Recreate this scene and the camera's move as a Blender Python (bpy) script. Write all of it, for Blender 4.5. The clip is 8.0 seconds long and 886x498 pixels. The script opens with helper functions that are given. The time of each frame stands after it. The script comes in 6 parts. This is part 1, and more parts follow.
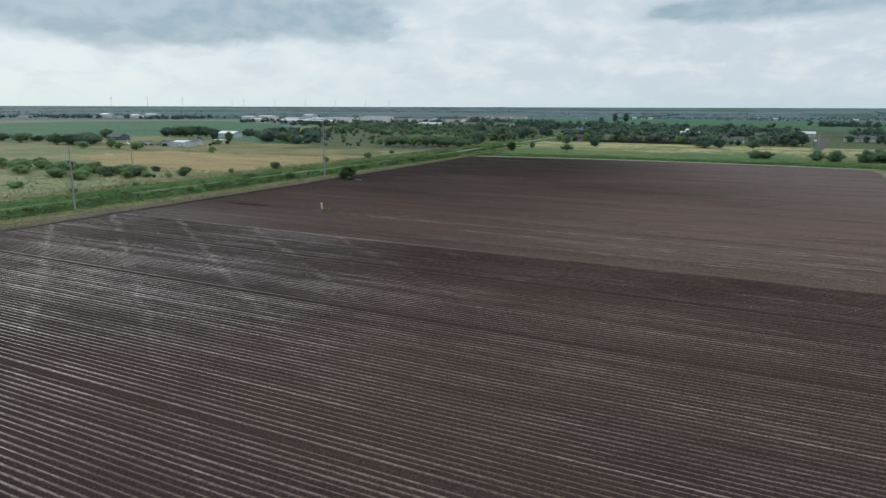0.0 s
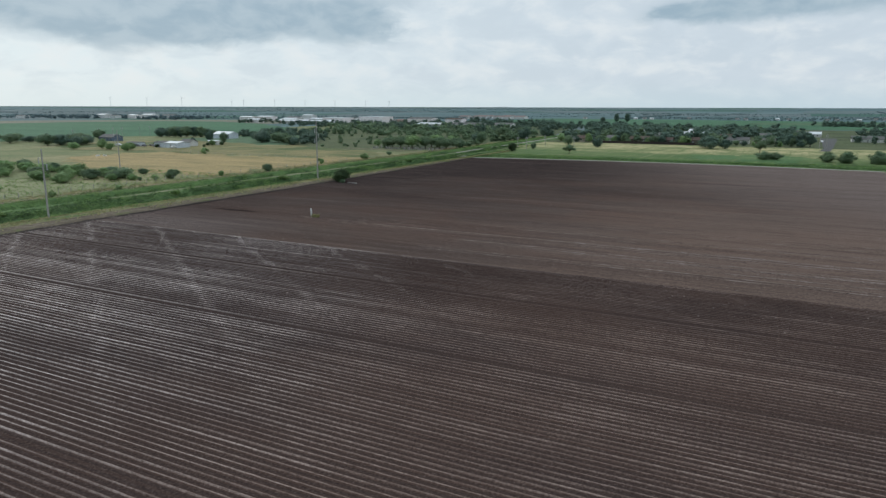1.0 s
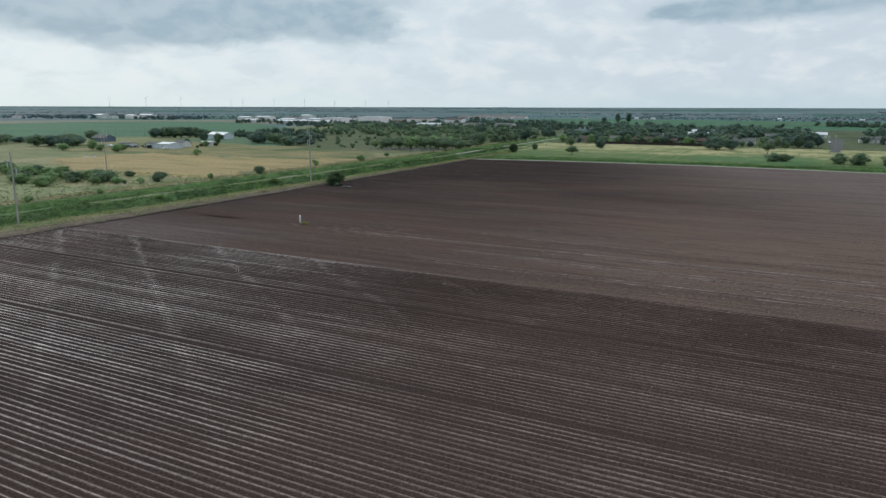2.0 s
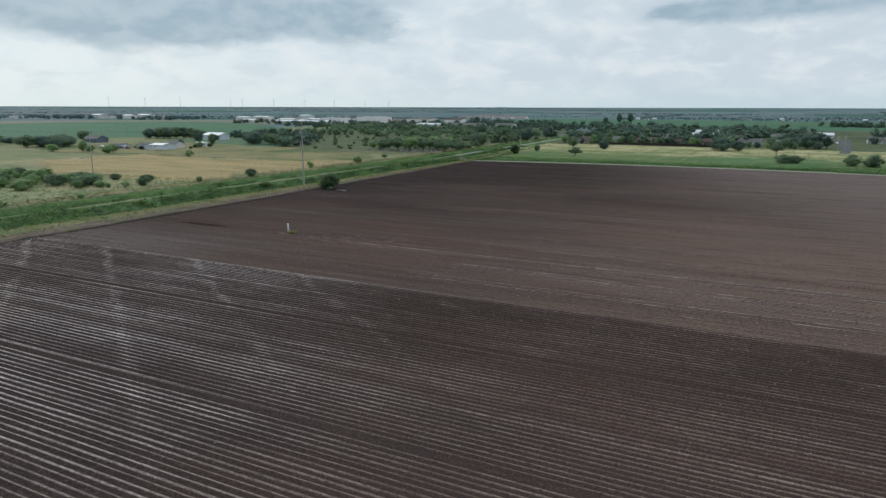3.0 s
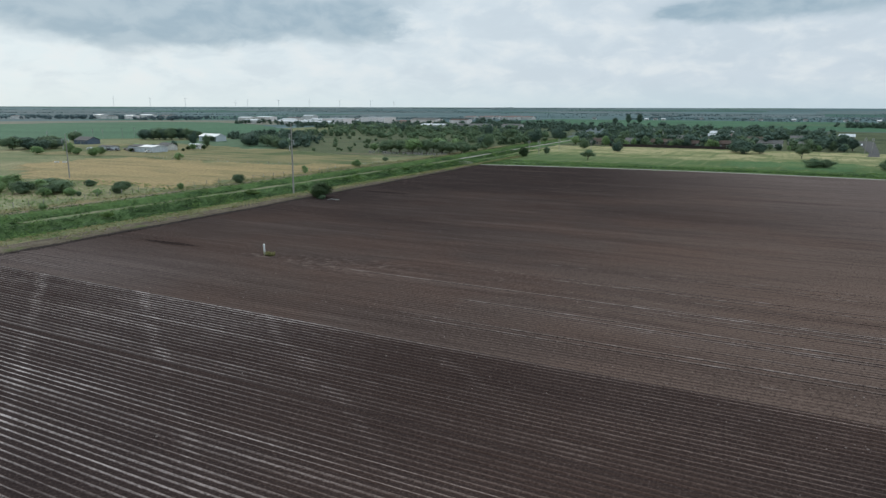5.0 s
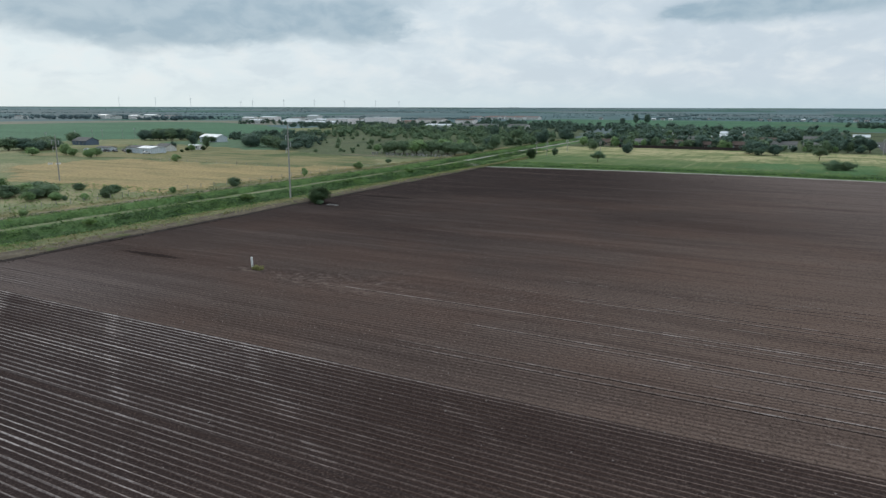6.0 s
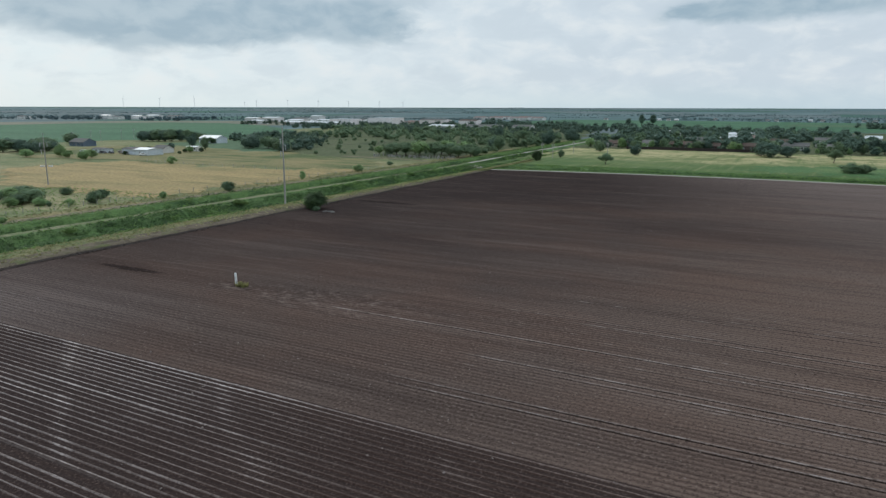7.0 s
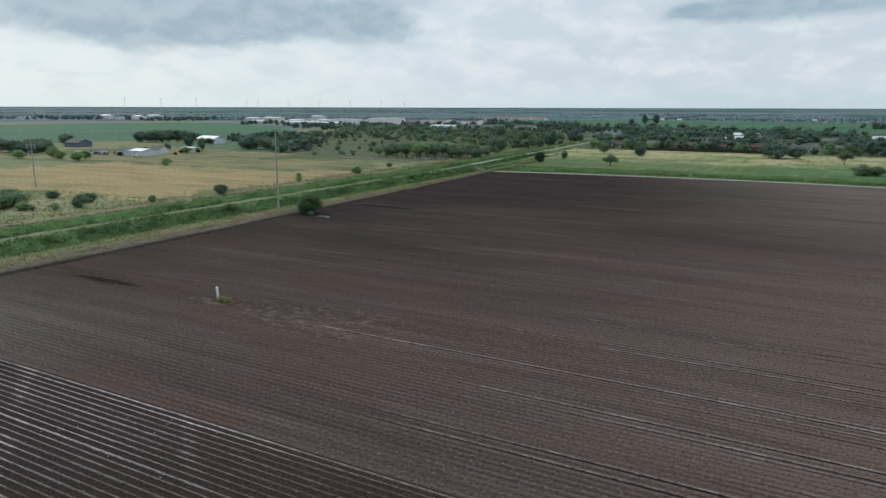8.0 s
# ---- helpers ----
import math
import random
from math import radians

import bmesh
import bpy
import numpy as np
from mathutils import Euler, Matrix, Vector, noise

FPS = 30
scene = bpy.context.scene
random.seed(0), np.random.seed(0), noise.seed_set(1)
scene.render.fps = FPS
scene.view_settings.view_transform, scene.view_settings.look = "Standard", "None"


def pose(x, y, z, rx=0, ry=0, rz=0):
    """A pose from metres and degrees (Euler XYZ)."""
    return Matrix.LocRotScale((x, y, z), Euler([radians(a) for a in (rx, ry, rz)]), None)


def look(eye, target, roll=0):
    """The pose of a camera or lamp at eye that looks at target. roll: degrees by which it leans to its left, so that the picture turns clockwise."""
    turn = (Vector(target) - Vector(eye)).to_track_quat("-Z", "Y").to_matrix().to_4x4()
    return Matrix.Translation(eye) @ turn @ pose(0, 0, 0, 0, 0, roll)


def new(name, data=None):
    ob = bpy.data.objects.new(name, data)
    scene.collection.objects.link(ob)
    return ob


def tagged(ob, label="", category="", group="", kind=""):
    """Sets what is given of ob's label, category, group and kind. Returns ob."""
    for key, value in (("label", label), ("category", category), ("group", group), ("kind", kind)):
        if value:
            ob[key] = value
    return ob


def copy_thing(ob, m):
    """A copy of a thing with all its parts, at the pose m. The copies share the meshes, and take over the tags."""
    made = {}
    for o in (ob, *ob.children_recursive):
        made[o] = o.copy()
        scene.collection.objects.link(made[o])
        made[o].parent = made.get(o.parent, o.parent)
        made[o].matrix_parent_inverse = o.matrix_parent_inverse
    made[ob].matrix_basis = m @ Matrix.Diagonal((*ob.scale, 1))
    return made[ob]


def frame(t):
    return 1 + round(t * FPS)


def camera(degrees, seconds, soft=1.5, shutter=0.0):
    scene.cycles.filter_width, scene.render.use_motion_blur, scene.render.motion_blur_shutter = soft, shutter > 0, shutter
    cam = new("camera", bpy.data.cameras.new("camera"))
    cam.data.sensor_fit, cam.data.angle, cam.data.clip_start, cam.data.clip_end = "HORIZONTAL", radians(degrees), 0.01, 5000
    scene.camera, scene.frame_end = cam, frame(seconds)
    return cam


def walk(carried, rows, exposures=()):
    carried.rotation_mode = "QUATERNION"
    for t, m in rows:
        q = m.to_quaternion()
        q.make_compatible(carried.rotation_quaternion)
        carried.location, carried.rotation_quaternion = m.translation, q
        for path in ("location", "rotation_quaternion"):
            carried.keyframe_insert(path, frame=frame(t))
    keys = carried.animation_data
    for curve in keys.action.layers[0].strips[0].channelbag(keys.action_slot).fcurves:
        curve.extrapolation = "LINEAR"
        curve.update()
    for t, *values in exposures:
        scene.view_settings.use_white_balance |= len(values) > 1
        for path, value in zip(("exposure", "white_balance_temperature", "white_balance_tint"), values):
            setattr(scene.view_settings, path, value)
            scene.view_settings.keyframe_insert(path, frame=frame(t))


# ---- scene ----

from mathutils import geometry

# ------------------------------------------------------------ camera
# x runs along the crop rows, y across them towards the far headland
cam = camera(65.5, 8.0, soft=1.4)
PATH = [
    (0.0, pose(0.00, 0.00, 26.60, 78.338, -0.154, 27.400)),
    (0.5, pose(-2.15, 5.04, 26.56, 78.345, -0.145, 27.415)),
    (1.0, pose(-4.37, 10.07, 26.52, 78.347, -0.138, 27.420)),
    (1.5, pose(-6.72, 15.12, 26.47, 78.353, -0.135, 27.406)),
    (3.0, pose(-14.13, 30.37, 26.44, 78.359, -0.135, 27.410)),
    (3.5, pose(-16.47, 35.34, 26.46, 78.360, -0.137, 27.570)),
    (4.0, pose(-18.85, 40.28, 26.49, 78.366, -0.138, 27.655)),
    (4.5, pose(-21.26, 45.21, 26.51, 78.369, -0.138, 27.720)),
    (6.0, pose(-29.00, 60.25, 26.55, 78.369, -0.138, 28.301)),
    (6.5, pose(-31.27, 64.90, 26.68, 78.374, -0.137, 28.490)),
    (7.0, pose(-33.36, 69.24, 26.86, 78.382, -0.136, 28.630)),
    (7.5, pose(-35.15, 73.06, 26.95, 78.384, -0.136, 28.710)),
    (8.0, pose(-36.75, 76.51, 26.99, 78.376, -0.136, 28.775)),
]
walk(cam, PATH)

# ------------------------------------------------------------ node helpers
class Tree:
    """Short hand for building a node tree."""

    def __init__(self, tree):
        self.t = tree
        tree.nodes.clear()

    def node(self, kind, **values):
        n = self.t.nodes.new(kind)
        for key, value in values.items():
            n.inputs[key.replace("_", " ")].default_value = value
        return n

    def link(self, a, b):
        self.t.links.new(a, b)

    def put(self, socket, value):
        if hasattr(value, "links"):
            self.link(value, socket)
        else:
            socket.default_value = value

    def math(self, op, a, b=0.0, c=0.0):
        n = self.t.nodes.new("ShaderNodeMath")
        n.operation = op
        for i, v in enumerate((a, b, c)):
            self.put(n.inputs[i], v)
        return n.outputs[0]

    def mix(self, f, a, b):
        n = self.t.nodes.new("ShaderNodeMix")
        n.data_type = "RGBA"
        self.put(n.inputs["Factor"], f)
        for key, v in ((6, a), (7, b)):
            if hasattr(v, "links"):
                self.link(v, n.inputs[key])
            else:
                n.inputs[key].default_value = (*v, 1)
        return n.outputs[2]

    def noise(self, vec, scale, detail=4.0, rough=0.55, distort=0.0):
        n = self.t.nodes.new("ShaderNodeTexNoise")
        self.link(vec, n.inputs["Vector"])
        n.inputs["Scale"].default_value = scale
        n.inputs["Detail"].default_value = detail
        n.inputs["Roughness"].default_value = rough
        n.inputs["Distortion"].default_value = distort
        return n.outputs["Fac"]

    def ramp(self, f, lo, hi):
        """0 below lo, 1 above hi, smooth between."""
        n = self.t.nodes.new("ShaderNodeMapRange")
        n.interpolation_type = "SMOOTHSTEP"
        self.put(n.inputs["Value"], f)
        n.inputs["From Min"].default_value, n.inputs["From Max"].default_value = lo, hi
        return n.outputs[0]

    def scaled(self, vec, x, y, z):
        n = self.t.nodes.new("ShaderNodeVectorMath")
        n.operation = "MULTIPLY"
        self.link(vec, n.inputs[0])
        n.inputs[1].default_value = (x, y, z)
        return n.outputs[0]


# ------------------------------------------------------------ sky and sun
SUN_AZ, SUN_EL = -68.0, 29.0      # degrees from +y towards +x; a veiled sun behind the cloud
world = bpy.data.worlds.new("sky")
world.use_nodes = True
scene.world = world
w = Tree(world.node_tree)
vec = w.node("ShaderNodeTexCoord").outputs["Generated"]
sep = w.node("ShaderNodeSeparateXYZ")
w.link(vec, sep.inputs[0])
dx, dy, dz = sep.outputs
sky = w.node("ShaderNodeTexSky")
sky.sky_type, sky.sun_disc = "NISHITA", False
sky.sun_elevation, sky.sun_rotation = radians(SUN_EL), radians(SUN_AZ)
az = w.math("MULTIPLY", w.math("ARCTAN2", dx, dy), 57.2958)
el = w.math("MULTIPLY", w.math("ARCSINE", dz), 57.2958)
# flat cloud deck seen in perspective
deck = w.node("ShaderNodeCombineXYZ")
down = w.math("ADD", w.math("MAXIMUM", dz, 0.0), 0.06)
w.put(deck.inputs[0], w.math("DIVIDE", dx, down))
w.put(deck.inputs[1], w.math("DIVIDE", dy, down))
n_big = w.noise(deck.outputs[0], 0.55, 6, 0.55, 0.3)


def angular(sa, se, shift=0.0):
    """Direction as a flat place: azimuth and elevation in degrees, scaled."""
    c = w.node("ShaderNodeCombineXYZ")
    w.put(c.inputs[0], w.math("MULTIPLY", az, sa))
    w.put(c.inputs[1], w.math("MULTIPLY", el, se))
    c.inputs[2].default_value = shift
    return c.outputs[0]


n_ang = w.noise(angular(0.13, 0.30), 1.0, 9, 0.58, 0.3)
n_lump = w.noise(angular(0.24, 0.55, 3.0), 1.0, 9, 0.56, 0.4)
n_curl = w.noise(angular(0.36, 0.66, 7.0), 1.0, 9, 0.52, 0.35)
# billowing edges: the banks are laid out in a bent sky
az_bent = w.math("ADD", az, w.math("MULTIPLY", w.math("SUBTRACT", n_lump, 0.5), 8.0))
el_bent = w.math("ADD", el, w.math("ADD", w.math("MULTIPLY", w.math("SUBTRACT", n_ang, 0.5), 2.2), w.math("MULTIPLY", w.math("SUBTRACT", n_curl, 0.5), 1.2)))


def bank(a, e, wa, we):
    """A darker cloud bank round azimuth a and elevation e (degrees)."""
    da = w.math("DIVIDE", w.math("SUBTRACT", az_bent, a), wa)
    de = w.math("DIVIDE", w.math("SUBTRACT", el_bent, e), we)
    r = w.math("ADD", w.math("MULTIPLY", da, da), w.math("MULTIPLY", de, de))
    return w.math("EXPONENT", w.math("MULTIPLY", r, -1.0))


dark = n_big
for k, (a, e, wa, we, much) in enumerate(((-51.5, 6.9, 9.0, 2.2, 2.0), (-43.0, 7.0, 5.0, 1.9, 1.1), (-34.3, 6.5, 3.8, 1.8, 1.1), (-30.0, 9.6, 9.0, 1.6, 0.55),
                                          (-8.5, 7.0, 4.0, 1.0, 0.95), (0.0, 7.8, 7.5, 1.5, 1.30), (-20.0, 6.0, 7.0, 1.2, 0.30), (-58.0, 9.4, 6.0, 1.2, 0.7))):
    one = w.math("MULTIPLY", bank(a, e, wa, we), much)
    dark = one if k == 0 else w.math("ADD", dark, one)
dark = w.math("ADD", dark, w.math("MULTIPLY", w.ramp(el, 8, 16), w.ramp(n_big, 0.36, 0.62)))
dark = w.math("ADD", dark, w.math("MULTIPLY", w.math("SUBTRACT", n_curl, 0.5), 0.40))
dark = w.ramp(dark, 0.26, 0.92)
glare = w.math("MULTIPLY", w.ramp(w.math("ABSOLUTE", w.math("SUBTRACT", az, -64)), 60, 0), w.ramp(el, 45, 0))
light_cloud = w.mix(glare, (0.60, 0.69, 0.77), (0.725, 0.83, 0.875))
# sunlit heads and grey undersides of the heaped cloud
light_cloud = w.mix(w.math("MULTIPLY", w.ramp(w.math("ADD", w.math("MULTIPLY", n_curl, 0.4), w.math("MULTIPLY", n_lump, 0.6)), 0.44, 0.66), 0.75), light_cloud, (0.77, 0.825, 0.855))
light_cloud = w.mix(w.math("MULTIPLY", w.ramp(n_lump, 0.54, 0.34), 0.42), light_cloud, (0.545, 0.635, 0.715))
cloud = w.mix(dark, light_cloud, w.mix(w.ramp(n_curl, 0.34, 0.66), (0.330, 0.45, 0.545), (0.435, 0.545, 0.625)))
haze = w.ramp(el, 2.6, -0.2)
haze_colour = w.mix(w.ramp(az, -55, 5), (0.68, 0.80, 0.835), (0.525, 0.66, 0.735))
cloud = w.mix(w.math("MULTIPLY", haze, 0.75), cloud, haze_colour)
zenith = w.math("ADD", 1.0, w.math("MULTIPLY", w.ramp(el, 14, 55), 0.95))
up = w.node("ShaderNodeVectorMath")
up.operation = "SCALE"
w.link(cloud, up.inputs[0])
w.put(up.inputs["Scale"], zenith)
cloud = up.outputs[0]
bg_sky, bg_cloud = w.node("ShaderNodeBackground", Strength=0.10), w.node("ShaderNodeBackground", Strength=1.0)
w.link(sky.outputs[0], bg_sky.inputs["Color"])
w.link(cloud, bg_cloud.inputs["Color"])
both = w.node("ShaderNodeMixShader")
both.inputs[0].default_value = 0.96
w.link(bg_sky.outputs[0], both.inputs[1])
w.link(bg_cloud.outputs[0], both.inputs[2])
w.link(both.outputs[0], w.node("ShaderNodeOutputWorld").inputs[0])

sun = new("sun", bpy.data.lights.new("sun", "SUN"))
sun.data.energy, sun.data.angle, sun.data.color = 1.3, radians(22), (1.0, 0.96, 0.9)
s_dir = Vector((math.sin(radians(SUN_AZ)) * math.cos(radians(SUN_EL)), math.cos(radians(SUN_AZ)) * math.cos(radians(SUN_EL)), math.sin(radians(SUN_EL))))
sun.matrix_world = look(s_dir * 100, (0, 0, 0))


# ------------------------------------------------------------ materials
def material(name, a, b, scale=0.2, fine=6.0, rough=0.9, spec=0.08, bump=0.0, bump_scale=4.0, random_tint=0.0, stretch=(1, 1, 1), third=None, metal=0.0, streak=None):
    """A surface whose colour wanders from a to b over 1/scale metres, with a finer grain, and optional relief."""
    m = bpy.data.materials.new(name)
    m.use_nodes = True
    t = Tree(m.node_tree)
    out, sh = t.node("ShaderNodeOutputMaterial"), t.node("ShaderNodeBsdfPrincipled")
    t.link(sh.outputs[0], out.inputs[0])
    p = t.scaled(t.node("ShaderNodeNewGeometry").outputs["Position"], *stretch)
    big = t.ramp(t.noise(p, scale, 5, 0.6), 0.32, 0.68)
    small = t.noise(p, fine, 3, 0.6)
    col = t.mix(big, a, b)
    if third:
        col = t.mix(t.ramp(t.noise(p, scale * 0.37, 4, 0.6), 0.5, 0.66), col, third)
    if streak:
        sx, sy, much, tone = streak
        lines = t.noise(t.scaled(t.node("ShaderNodeNewGeometry").outputs["Position"], sx, sy, 0), 1.0, 4, 0.6)
        col = t.mix(t.math("MULTIPLY", t.ramp(lines, 0.50, 0.68), much), col, tone)
    dark = t.mix(0.5, col, (0, 0, 0))
    col = t.mix(t.ramp(small, 0.62, 0.25), col, dark)
    if random_tint:
        r = t.node("ShaderNodeObjectInfo").outputs["Random"]
        hsv = t.node("ShaderNodeHueSaturation")
        t.put(hsv.inputs["Value"], t.math("ADD", 1 - random_tint, t.math("MULTIPLY", r, 2 * random_tint)))
        t.put(hsv.inputs["Hue"], t.math("ADD", 0.5 - random_tint * 0.06, t.math("MULTIPLY", r, random_tint * 0.12)))
        t.link(col, hsv.inputs["Color"])
        col = hsv.outputs[0]
    t.link(col, sh.inputs["Base Color"])
    sh.inputs["Roughness"].default_value = rough
    sh.inputs["Specular IOR Level"].default_value = spec
    sh.inputs["Metallic"].default_value = metal
    if bump:
        bm_ = t.node("ShaderNodeBump", Strength=1.0, Distance=bump)
        t.link(t.noise(p, bump_scale, 5, 0.65), bm_.inputs["Height"])
        t.link(bm_.outputs[0], sh.inputs["Normal"])
    return m


def leaf_material(name, a, b, tint=0.18):
    """Foliage: each leaf clump has its own shade, and part of the light comes through it."""
    m = bpy.data.materials.new(name)
    m.use_nodes = True
    t = Tree(m.node_tree)
    out, sh, through_leaf = t.node("ShaderNodeOutputMaterial"), t.node("ShaderNodeBsdfPrincipled"), t.node("ShaderNodeBsdfTranslucent")
    both = t.node("ShaderNodeMixShader")
    both.inputs[0].default_value = 0.38
    t.link(sh.outputs[0], both.inputs[1])
    t.link(through_leaf.outputs[0], both.inputs[2])
    t.link(both.outputs[0], out.inputs[0])
    g = t.node("ShaderNodeNewGeometry")
    island = g.outputs["Random Per Island"]
    col = t.mix(t.math("MULTIPLY", t.math("MULTIPLY", island, island), 0.4), a, b)
    patchy = t.noise(g.outputs["Position"], 0.16, 5, 0.6)
    col = t.mix(t.ramp(patchy, 0.38, 0.68), col, b)
    hsv = t.node("ShaderNodeHueSaturation")
    r = t.node("ShaderNodeObjectInfo").outputs["Random"]
    t.put(hsv.inputs["Value"], t.math("ADD", 1 - tint, t.math("MULTIPLY", r, 2 * tint)))
    t.link(col, hsv.inputs["Color"])
    t.link(hsv.outputs[0], sh.inputs["Base Color"])
    t.link(t.mix(0.35, hsv.outputs[0], tuple(min(1.0, k * f) for k, f in zip(b, (1.5, 1.5, 0.9)))), through_leaf.inputs["Color"])
    sh.inputs["Roughness"].default_value = 0.75
    sh.inputs["Specular IOR Level"].default_value = 0.2
    return m


ROW = 0.762                       # row spacing, 30 inches
WHEEL_GAPS = (40.0, 73.53, 97.16)  # bare wheel lanes between the ridges
TOOL_MARKS = ((186, -92, 0.36), (200, -71, 0.10), (198, -62, 0.15), (211, -64, 0.0), (209, -50, 0.0), (176, -68, 0.25), (174, -57, 0.15), (173, -43, 0.2), (164, -72, 0.25), (162, -71, 0.15), (182, -51, 0.05), (184, -44, 0.3), (187, -46, 0.2), (194, -44, 0.0), (214, -46, 0.0), (168, -38, 0.05))  # row number, start and least paleness of the lip, for the grooves left by the tool's wheels
V_SPLIT = 116.0                   # boundary of the freshly ridged part


def soil_base(name):
    """Shared start of the two soils: position, row coordinate, distance from the crest, a number for each row."""
    m = bpy.data.materials.new(name)
    m.use_nodes = True
    t = Tree(m.node_tree)
    out, sh = t.node("ShaderNodeOutputMaterial"), t.node("ShaderNodeBsdfPrincipled")
    t.link(sh.outputs[0], out.inputs[0])
    pos = t.node("ShaderNodeNewGeometry").outputs["Position"]
    xyz = t.node("ShaderNodeSeparateXYZ")
    t.link(pos, xyz.inputs[0])
    x, y = xyz.outputs[0], xyz.outputs[1]
    wob = t.math("MULTIPLY", t.math("SUBTRACT", t.noise(t.scaled(pos, 1, 0.3, 1), 5.0, 4, 0.65), 0.5), 0.11)
    rowpos = t.math("ADD", t.math("DIVIDE", y, ROW), wob)
    row = t.math("FLOOR", t.math("DIVIDE", y, ROW))
    each = t.node("ShaderNodeTexWhiteNoise")
    each.noise_dimensions = "1D"
    t.put(each.inputs["W"], row)
    # no row runs quite in the middle of its strip
    aside = t.math("ADD", t.math("MULTIPLY", t.math("FRACT", t.math("MULTIPLY", each.outputs["Value"], 7.0)), 0.11), t.math("MULTIPLY", t.noise(t.scaled(pos, 0.10, 0.4, 1), 1.0, 3), 0.07))
    off = t.math("ABSOLUTE", t.math("SUBTRACT", t.math("ADD", t.math("FRACT", rowpos), aside), 0.59))
    return m, t, sh, pos, x, y, off, row, each.outputs["Value"]


def times(t, *factors):
    value = factors[0]
    for f in factors[1:]:
        value = t.math("MULTIPLY", value, f)
    return value


def between(t, f, lo, hi):
    """f in 0..1 laid onto lo..hi."""
    return t.math("ADD", lo, t.math("MULTIPLY", f, hi - lo))


def along_row(t, x, row, scale, detail=4, rough=0.6):
    """Noise that runs on along one row and differs from row to row."""
    c = t.node("ShaderNodeCombineXYZ")
    t.put(c.inputs[0], t.math("MULTIPLY", x, scale))
    t.put(c.inputs[1], t.math("MULTIPLY", row, 7.3))
    return t.noise(c.outputs[0], 1.0, detail, rough)


def finish_soil(t, sh, col, clod, rough, spec, relief):
    t.link(col, sh.inputs["Base Color"])
    t.put(sh.inputs["Roughness"], rough)
    t.put(sh.inputs["Specular IOR Level"], spec)
    b = t.node("ShaderNodeBump", Strength=1.0, Distance=relief)
    t.link(clod, b.inputs["Height"])
    t.link(b.outputs[0], sh.inputs["Normal"])


def ridged_soil():
    """Ridged dark clay: pale dry crust broken up along the crests, damp patches, sprayer swaths askew to the rows."""
    m, t, sh, pos, x, y, off, row, each = soil_base("ridged soil")
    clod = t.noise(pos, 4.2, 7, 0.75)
    grit = t.noise(pos, 13.0, 4, 0.7)
    broad = t.noise(t.scaled(pos, 0.5, 1, 1), 0.035, 4, 0.55)
    west = t.ramp(x, -28.0, -95.0)
    # the last passes, darker and with less crust; fading out towards the ditch
    late = t.ramp(t.math("ADD", y, t.math("MULTIPLY", broad, 14.0)), 84.0, 108.0)
    late = times(t, late, between(t, t.ramp(x, -104.0, -56.0), 0.20, 1.0), between(t, t.ramp(x, -22.0, -58.0), 0.50, 1.0))
    damp = t.ramp(t.math("ADD", broad, t.math("MULTIPLY", west, 0.10)), 0.42, 0.66)
    brown, wet, dark = (0.075, 0.0472, 0.0378), (0.045, 0.0308, 0.0276), (0.0405, 0.0252, 0.0206)
    col = t.mix(damp, brown, wet)
    col = t.mix(t.math("MULTIPLY", west, 0.35), col, (0.033, 0.0250, 0.0246))
    col = t.mix(t.math("MULTIPLY", late, 0.80), col, dark)
    col = t.mix(t.math("MULTIPLY", t.ramp(t.noise(t.scaled(pos, 0.3, 1, 1), 0.4, 5, 0.65), 0.45, 0.75), 0.28), col, (0.082, 0.056, 0.046))
    # furrow bottoms darkened in the colour, adding to the ridges' own shade
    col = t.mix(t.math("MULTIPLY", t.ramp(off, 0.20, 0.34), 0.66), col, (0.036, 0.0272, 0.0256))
    # crust
    band = t.ramp(t.math("ADD", off, t.math("MULTIPLY", t.math("SUBTRACT", grit, 0.5), 0.17)), 0.145, 0.09)
    broken = t.ramp(t.noise(t.scaled(pos, 0.8, 1.6, 1), 2.0, 6, 0.8), 0.34, 0.60)
    worn = t.ramp(along_row(t, x, row, 0.045), 0.30, 0.70)
    passes = t.node("ShaderNodeTexWhiteNoise")
    passes.noise_dimensions = "1D"
    t.put(passes.inputs["W"], t.math("FLOOR", t.math("DIVIDE", row, 6.0)))
    patchy = t.ramp(t.noise(t.scaled(pos, 0.6, 1, 1), 0.075, 5, 0.6), 0.32, 0.66)
    amount = times(t, band, between(t, broken, 0.40, 1.15), between(t, t.ramp(t.noise(pos, 7.0, 4, 0.7), 0.40, 0.58), 0.70, 1.08), between(t, patchy, 0.38, 1.15), between(t, worn, 0.45, 1.15),
                   between(t, each, 0.62, 1.12), between(t, passes.outputs["Value"], 0.72, 1.08))
    amount = times(t, amount, t.math("SUBTRACT", 1.0, t.math("MULTIPLY", late, 0.72)), between(t, west, 0.88, 0.92))
    far_west = times(t, t.ramp(x, -84.0, -128.0), t.ramp(y, 62.0, 90.0))
    amount = times(t, amount, t.math("SUBTRACT", 1.0, t.math("MULTIPLY", far_west, 0.50)))
    # slightly less crust between about y 58 and 100
    amount = times(t, amount, t.math("SUBTRACT", 1.0, times(t, t.ramp(y, 58.0, 72.0), t.ramp(y, 100.0, 88.0), 0.15)))
    # a few rows keep an unbroken bright crust for a stretch
    bright = times(t, t.ramp(each, 0.86, 0.90), t.ramp(along_row(t, x, row, 0.022), 0.50, 0.58), t.ramp(off, 0.15, 0.07))
    amount = t.math("ADD", amount, times(t, bright, broken, 0.45))
